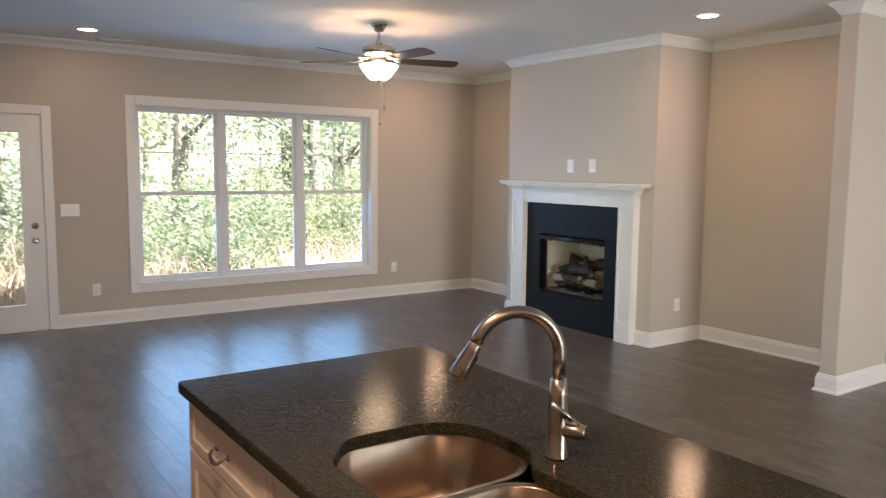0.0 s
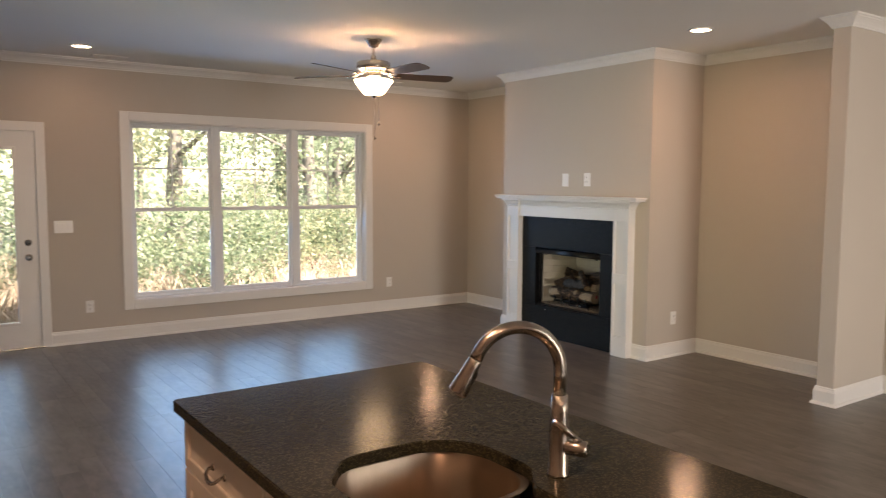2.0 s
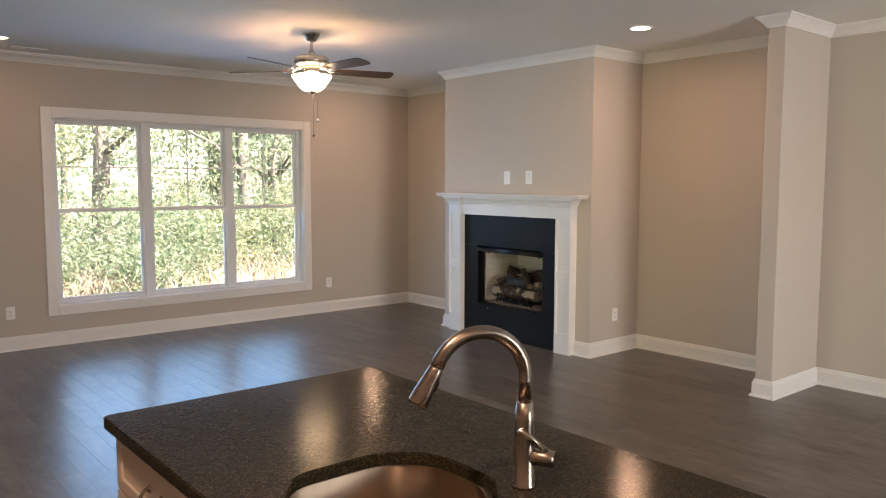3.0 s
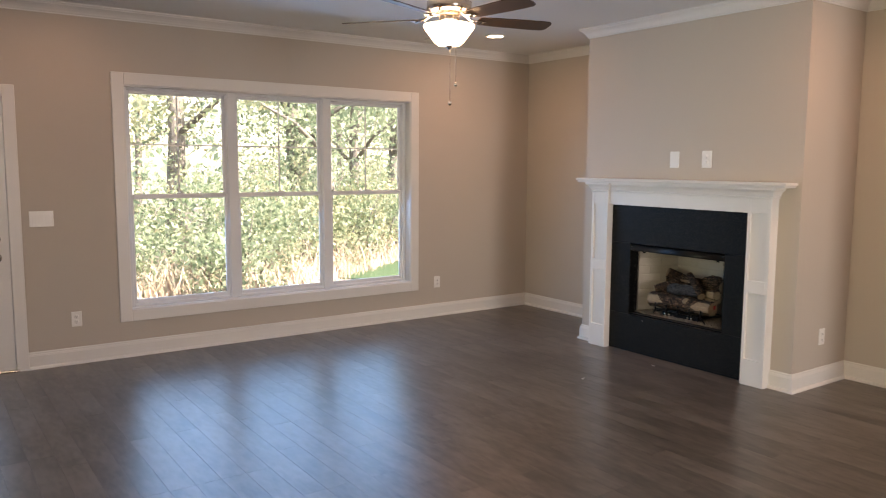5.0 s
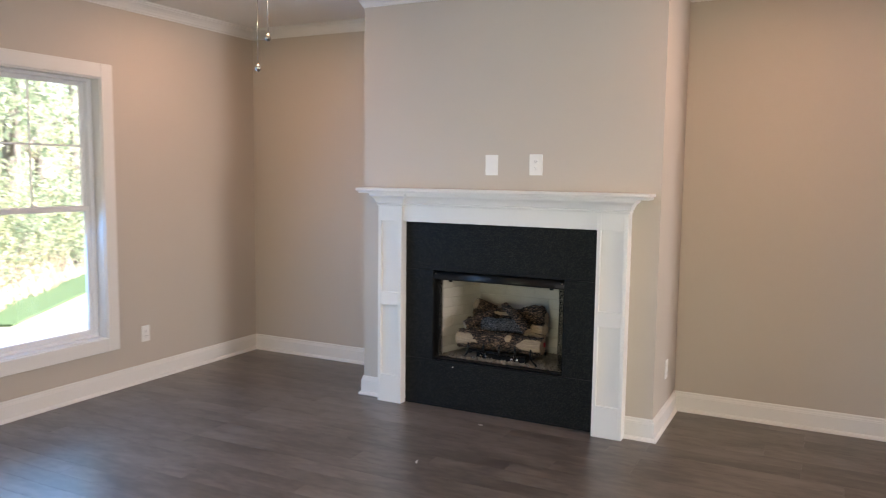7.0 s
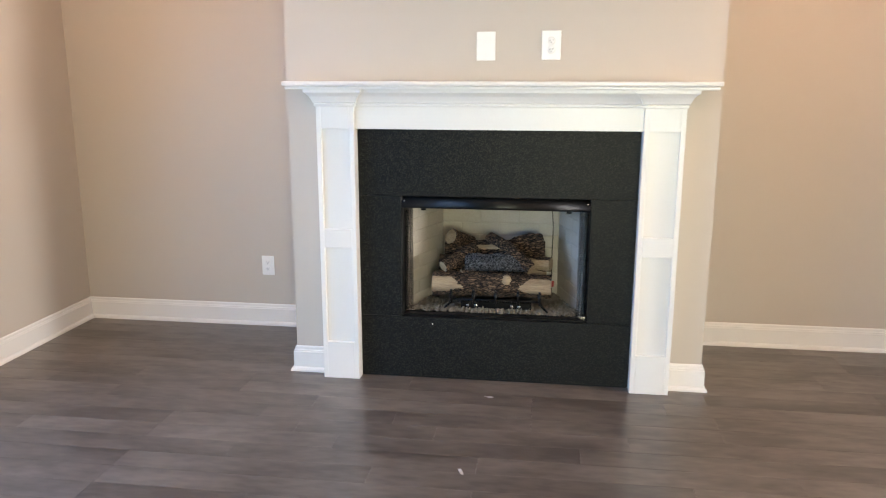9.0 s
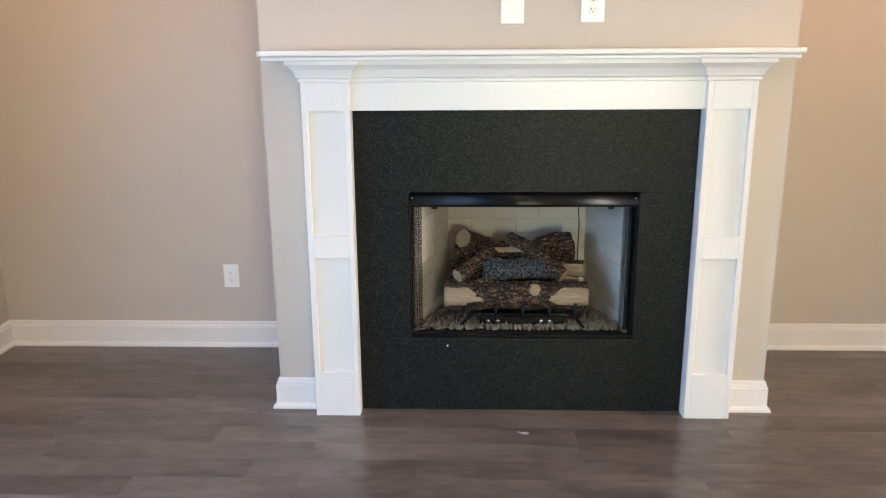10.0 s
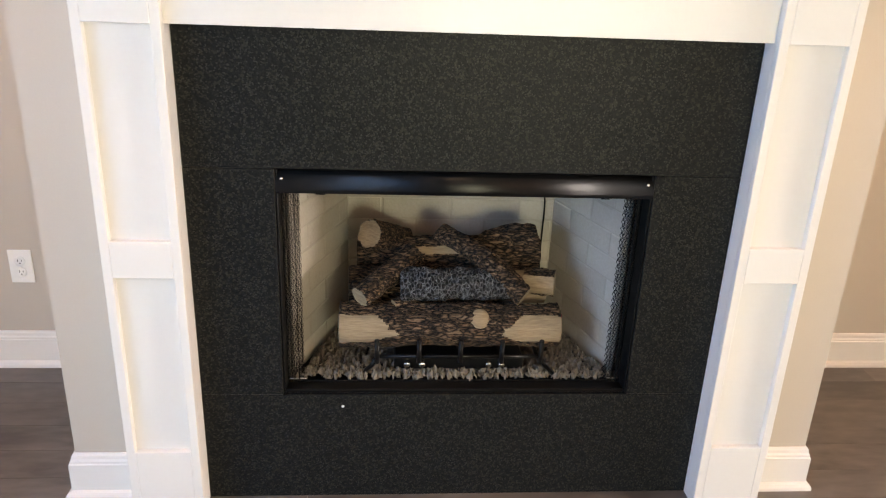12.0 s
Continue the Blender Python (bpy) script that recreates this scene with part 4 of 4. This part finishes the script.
for y in (5.965, 5.855, 5.745, 5.635, 5.530):
    tube(bm, [(5.561, y, 0.437), (5.562, y, 0.372), (5.60, y, 0.366), (5.86, y, 0.372)], 0.0065, 8)
    if y in (5.965, 5.530):
        s = 1 if y > 5.7 else -1
        tube(bm, [(5.563, y, 0.385), (5.567, y + s * 0.012, 0.362), (5.575, y + s * 0.04, 0.330)], 0.0065, 8)
tube(bm, [(5.570, 5.972, 0.385), (5.570, 5.523, 0.385)], 0.006, 8)
tube(bm, [(5.86, 5.972, 0.366), (5.86, 5.523, 0.366)], 0.006, 8)
for y in (5.965, 5.530):
    tube(bm, [(5.85, y, 0.370), (5.85, y, 0.327)], 0.006, 8)
part("grate", bm, BLACK, logs, "black iron grate")
part("valve_tag", box(bmesh.new(), 5.640, 5.655, 5.462, 5.474, 0.445, 0.475, 0.003), mat("red_plastic", (0.35, 0.02, 0.015), rough=0.5), logs, "small red valve tag")
burner = part("burner", box(bmesh.new(), 5.592, 5.66, 5.57, 5.92, 0.332, 0.372, 0.004), BLACK, logs)
for y in (5.885, 5.845, 5.665, 5.63):
    part("control_knob", lathe(bmesh.new(), [(0.009, 0), (0.009, 0.010), (0.006, 0.012), (0, 0.012)], 14, pose(5.592, y, 0.352, 0, -90)), NICKEL, burner)

part("chip", lathe(bmesh.new(), [(0.004, 0), (0.003, 0.0012), (0, 0.0015)], 7, pose(GX, 6.052, 0.284, 0, -90)), PLATE, stone, "small pale chip in the granite")

# ---- small litter on the floor ----
for k, (x, y, a) in enumerate(((4.585, 5.80, 20), (5.306, 5.75, 70))):
    bm = bmesh.new()
    rows = [[bm.verts.new((u * 0.045 - 0.022, v * 0.012, 0.0006 + 0.006 * abs(math.sin(u * 2.6 + v + k)))) for v in (0, 1)] for u in (0, 0.25, 0.5, 0.75, 1)]
    for p, q in zip(rows, rows[1:]):
        bm.faces.new((p[0], p[1], q[1], q[0]))
    bmesh.ops.solidify(bm, geom=bm.faces[:], thickness=0.0008)
    bmesh.ops.transform(bm, matrix=pose(x, y, 0.001, 0, 0, a), verts=bm.verts)
    tagged(part("paper_scrap", bm, PLATE), "crumpled scrap of pale paper on the plank floor", "litter")

# ---- outdoors ----
GROUND = mat("pale_dirt_and_grass", (0.31, 0.28, 0.235), (0.20, 0.18, 0.145), scale=0.6, rough=0.95, bump=0.6, fine=9)
GRASS = mat("lawn_grass", (0.055, 0.11, 0.05), (0.035, 0.075, 0.032), scale=3, rough=0.9, bump=0.6, fine=40)
TREEBARK = mat("tree_bark", (0.25, 0.235, 0.22), (0.11, 0.10, 0.095), scale=8, rough=0.9, bump=0.8, fine=40, stretch=(4, 4, 0.6))
GREEN = leaf("green_leaves", [(0.15, 0.21, 0.14), (0.24, 0.33, 0.22), (0.37, 0.45, 0.31), (0.52, 0.58, 0.43), (0.18, 0.26, 0.19)])
OLIVE = leaf("olive_leaves", [(0.20, 0.25, 0.16), (0.34, 0.38, 0.24), (0.54, 0.54, 0.37), (0.25, 0.32, 0.21), (0.52, 0.45, 0.31)])
STRAW = leaf("dry_stalks", [(0.36, 0.32, 0.24), (0.30, 0.20, 0.15), (0.46, 0.42, 0.33), (0.27, 0.16, 0.12)], 0.25)
GZ = -0.35
structure("ground", boxes((-400, 400, N + 0.151, 600, GZ - 0.5, GZ), (-400, 400, -400, S - 0.151, GZ - 0.5, GZ), (-400, W - 0.151, S - 0.151, N + 0.151, GZ - 0.5, GZ), (E + 0.151, 400, S - 0.151, N + 0.151, GZ - 0.5, GZ)), GROUND, "pale dirt yard round the house", "ground")
lawn = structure("lawn_strip", boxes((0, 9, -0.35, 0.35, -0.01, 0.03)), GRASS, "green grass strip at the edge of the yard", "grass")
lawn.matrix_world = pose(6.6, 12.9, GZ, 0, 0, 34)
# slab added out of view, only to stop the sun entering from the south
structure("porch_roof", boxes((2.6, 6.6, -6.0, S - 0.151, 2.45, 2.55)), CEILING, "plain unseen slab added to keep sun out of the dining window", "roof")
structure("roof", boxes((W - 0.5, E + 0.5, S - 0.5, N + 0.5, CEIL + 0.1405, CEIL + 0.3)), TREEBARK, "plain roof slab over the house", "roof")
rnd = np.random.RandomState(7)


def leaves_mesh(name, centres, size, material):
    """Many small pointed leaves, one at each centre, each turned its own way."""
    n = len(centres)
    d1, d2 = rnd.normal(size=(n, 3)), rnd.normal(size=(n, 3))
    d1 /= np.linalg.norm(d1, axis=1)[:, None]
    d2 -= (d1 * d2).sum(1)[:, None] * d1
    d2 /= np.linalg.norm(d2, axis=1)[:, None]
    s = (size * rnd.uniform(0.6, 1.35, n))[:, None]
    v = np.stack([centres - d1 * s, centres + d2 * s * 0.5, centres + d1 * s, centres - d2 * s * 0.5], 1).reshape(-1, 3)
    me = bpy.data.meshes.new(name)
    me.from_pydata(v.tolist(), [], np.arange(4 * n).reshape(-1, 4).tolist())
    me.materials.append(material)
    return me


def clumps(count, per, centre, spread, tight):
    c = np.array(centre) + rnd.normal(size=(count, 3)) * np.array(spread)
    return (c[:, None] + rnd.normal(size=(count, per, 3)) * tight).reshape(-1, 3)


def tree(x, y, height, r, lean, material, size=0.062):
    t = thing("tree", "leafy woodland tree with a bare trunk", "tree", "trees behind the house", at=(x, y, GZ))
    pts = [(lean * s * s + 0.06 * math.sin(s * 7 + x), 0.06 * math.cos(s * 5 + y), height * s) for s in np.linspace(-0.01, 1, 12)]
    part("trunk", tube(bmesh.new(), pts, [r * (1.25 if k == 0 else 1 - 0.8 * k / 11) for k in range(12)], 12, wob=0.2, seed=x), TREEBARK, t)
    cs = []
    for k in range(9):
        s = 0.28 + 0.08 * k
        base = Vector(pts[min(int(s * 11), 11)])
        a = k * 2.4 + x
        out = Vector((math.cos(a), math.sin(a), 0.45)) * (height * 0.26 * (1.15 - 0.5 * s))
        mid = base + out * 0.5 + Vector((0, 0, 0.15))
        part("limb", tube(bmesh.new(), [base, mid, base + out], [r * 0.32, r * 0.2, r * 0.07], 7, wob=0.15), TREEBARK, t)
        for q in (mid, base + out * 0.8, base + out):
            cs.append(clumps(4, 40, q, (0.55, 0.55, 0.35), 0.22))
    cr = new("crown", leaves_mesh("crown", np.concatenate(cs), size, material))
    cr.parent = t


def shrub(x, y, height, width, material, size=0.042, n=40):
    t = thing("shrub", "dense sunlit wild shrub at the wood's edge", "shrub", "shrubs at the wood's edge", at=(x, y, GZ))
    for k in range(7):
        a, h = k * 0.9 + x, height * (0.6 + 0.1 * (k % 4))
        part("stem", tube(bmesh.new(), [(0.05 * math.cos(a), 0.05 * math.sin(a), -0.01), (width * 0.25 * math.cos(a), width * 0.25 * math.sin(a), h * 0.55), (width * 0.45 * math.cos(a + 0.3), width * 0.45 * math.sin(a + 0.3), h)], [0.018, 0.012, 0.004], 6), TREEBARK, t)
    cs = clumps(n, 72, (0, 0, height * 0.55), (width * 0.38, width * 0.3, height * 0.26), 0.15)
    cs = cs[cs[:, 2] > 0.03]
    cr = new("foliage", leaves_mesh("foliage", cs, size, material))
    cr.parent = t


spots = random.Random(3)


def edge(x):
    """Where the yard ends and the brush begins."""
    return 11.7 + 0.04 * max(x, 0) + (0.72 * (x - 5.2) if x > 5.2 else 0)



for k in range(24):
    x = -1.5 + k * 0.62 + spots.uniform(-0.25, 0.25)
    y = edge(x) + 0.7 + spots.uniform(0, 1.3) + (2.4 if k % 3 == 2 else 0)
    tall = 0.5 if 0.1 < x < 1.9 and k % 3 != 2 else 1.0
    shrub(x, y, tall * spots.uniform(1.0, 1.8) + (0.7 if k % 3 == 2 else 0), spots.uniform(1.2, 1.8), OLIVE if k % 4 == 0 else GREEN)
for k in range(16):
    y = 16.0 + (k % 5) * 2.6 + spots.uniform(-0.8, 0.8)
    x = (0.02 + 0.053 * k) * y + spots.uniform(-1.0, 1.0)
    if abs(x - 0.3 - 0.388 * (y - 1)) < 1.5:
        x += 2.6
    tree(x, y, spots.uniform(6.5, 10.5), spots.uniform(0.10, 0.22), spots.uniform(-0.8, 0.8), OLIVE if k % 3 == 0 else GREEN)
tree(2.3, 13.6, 7.5, 0.17, 1.6, OLIVE)
tree(7.95, 18.4, 10.0, 0.19, 0.3, GREEN)
tree(1.25, 15.2, 9.0, 0.17, 0.2, OLIVE)

verts, faces = [], []
for k in range(3400):
    x = spots.uniform(-2.5, 10) if k < 2500 else spots.uniform(0.0, 2.2)
    y = edge(x) + abs(spots.gauss(0, 1.0))
    h, a, w = spots.uniform(0.2, 0.85 if k < 2500 else 1.3), spots.uniform(0, 6.3), spots.uniform(0.004, 0.009)
    bend = spots.uniform(0.2, 1.3) * h
    n = len(verts)
    for s in (0, 0.4, 0.75, 1.0):
        cx, cy, cz = x + math.cos(a) * bend * s * s, y + math.sin(a) * bend * s * s, GZ + h * s * (1 - 0.25 * s * bend / h)
        ww = w * (1.1 - s)
        verts += [(cx - math.sin(a) * ww - ww, cy, cz), (cx + math.sin(a) * ww + ww, cy, cz)]
    faces += [(n + 2 * i, n + 2 * i + 1, n + 2 * i + 3, n + 2 * i + 2) for i in range(3)]
me = bpy.data.meshes.new("dry_brush")
me.from_pydata(verts, [], faces)
me.materials.append(STRAW)
tagged(new("dry_brush", me), "dry straw-coloured stalks and brambles", "brush", kind="stuff")
c = np.stack([rnd.uniform(-25, 55, 9000), rnd.uniform(30, 48, 9000), GZ + np.abs(rnd.normal(0, 3.5, 9000))], 1)
c = c[np.abs((c[:, 0] - 0.3) / (c[:, 1] - 1) - 0.388) > 0.03]
tagged(new("far_woods", leaves_mesh("far_woods", c, 0.24, GREEN)), "hazy green wood in the distance", "woods", kind="stuff")


# ---- floor planks, last ----
floor = thing("floor", "dark brown stained hardwood plank floor, satin finish", "floor", kind="structure")
PW = 0.127
plank_meshes = {}


def plank_mesh(length):
    key = round(length, 3)
    if key not in plank_meshes:
        bm = bmesh.new()
        w, l, b = PW - 0.00035, key - 0.00035, 0.00035
        bot = [bm.verts.new(p) for p in ((0.00035, 0.00035, -0.015), (w, 0.00035, -0.015), (w, l, -0.015), (0.00035, l, -0.015))]
        mid = [bm.verts.new(p) for p in ((0.00035, 0.00035, -b), (w, 0.00035, -b), (w, l, -b), (0.00035, l, -b))]
        top = [bm.verts.new(p) for p in ((b, b, 0), (w - b, b, 0), (w - b, l - b, 0), (b, l - b, 0))]
        for lo, hi in ((bot, mid), (mid, top)):
            for k in range(4):
                bm.faces.new((lo[k], lo[(k + 1) % 4], hi[(k + 1) % 4], hi[k]))
        bm.faces.new(top)
        plank_meshes[key] = mesh_of("plank", bm, WOOD)
    return plank_meshes[key]


rng = random.Random(5)
rest, count = [], 0
x = E - PW
while x > W - PW:
    y = S
    first_len = rng.choice((0.35, 0.55, 0.75, 0.95))
    while y < N - 0.001:
        length = first_len if y == S else rng.choice((0.6, 0.8, 1.0, 1.2, 1.4))
        if N - y - length < 0.3:
            length = N - y
        near = (x > 2.6 and y > 3.2) or (0.0 < x < 3.2 and y > 3.9)
        if near and count < 300:
            ob = new("plank", plank_mesh(length))
            ob.location, ob.parent = (x, y, 0), floor
            count += 1
        else:
            rest.append((x, y, length))
        y += length
    x -= PW
verts, faces = [], []
for x, y, l in rest:
    b, w = 0.00035, PW - 0.00035
    n = len(verts)
    for a, z in ((0.00035, -0.015), (0.00035, -b), (b, 0)):
        e = 0 if z else b
        verts += [(x + a, y + a, z), (x + w - e, y + a, z), (x + w - e, y + l - 0.00035 - e, z), (x + a, y + l - 0.00035 - e, z)]
    for r in (0, 4):
        faces += [(n + r + k, n + r + (k + 1) % 4, n + r + 4 + (k + 1) % 4, n + r + 4 + k) for k in range(4)]
    faces.append((n + 8, n + 9, n + 10, n + 11))
me = bpy.data.meshes.new("planks_beyond")
me.from_pydata(verts, [], faces)
me.materials.append(WOOD_REST)
ob = new("planks_beyond", me)
ob.parent = floor
tagged(ob, kind="stuff")
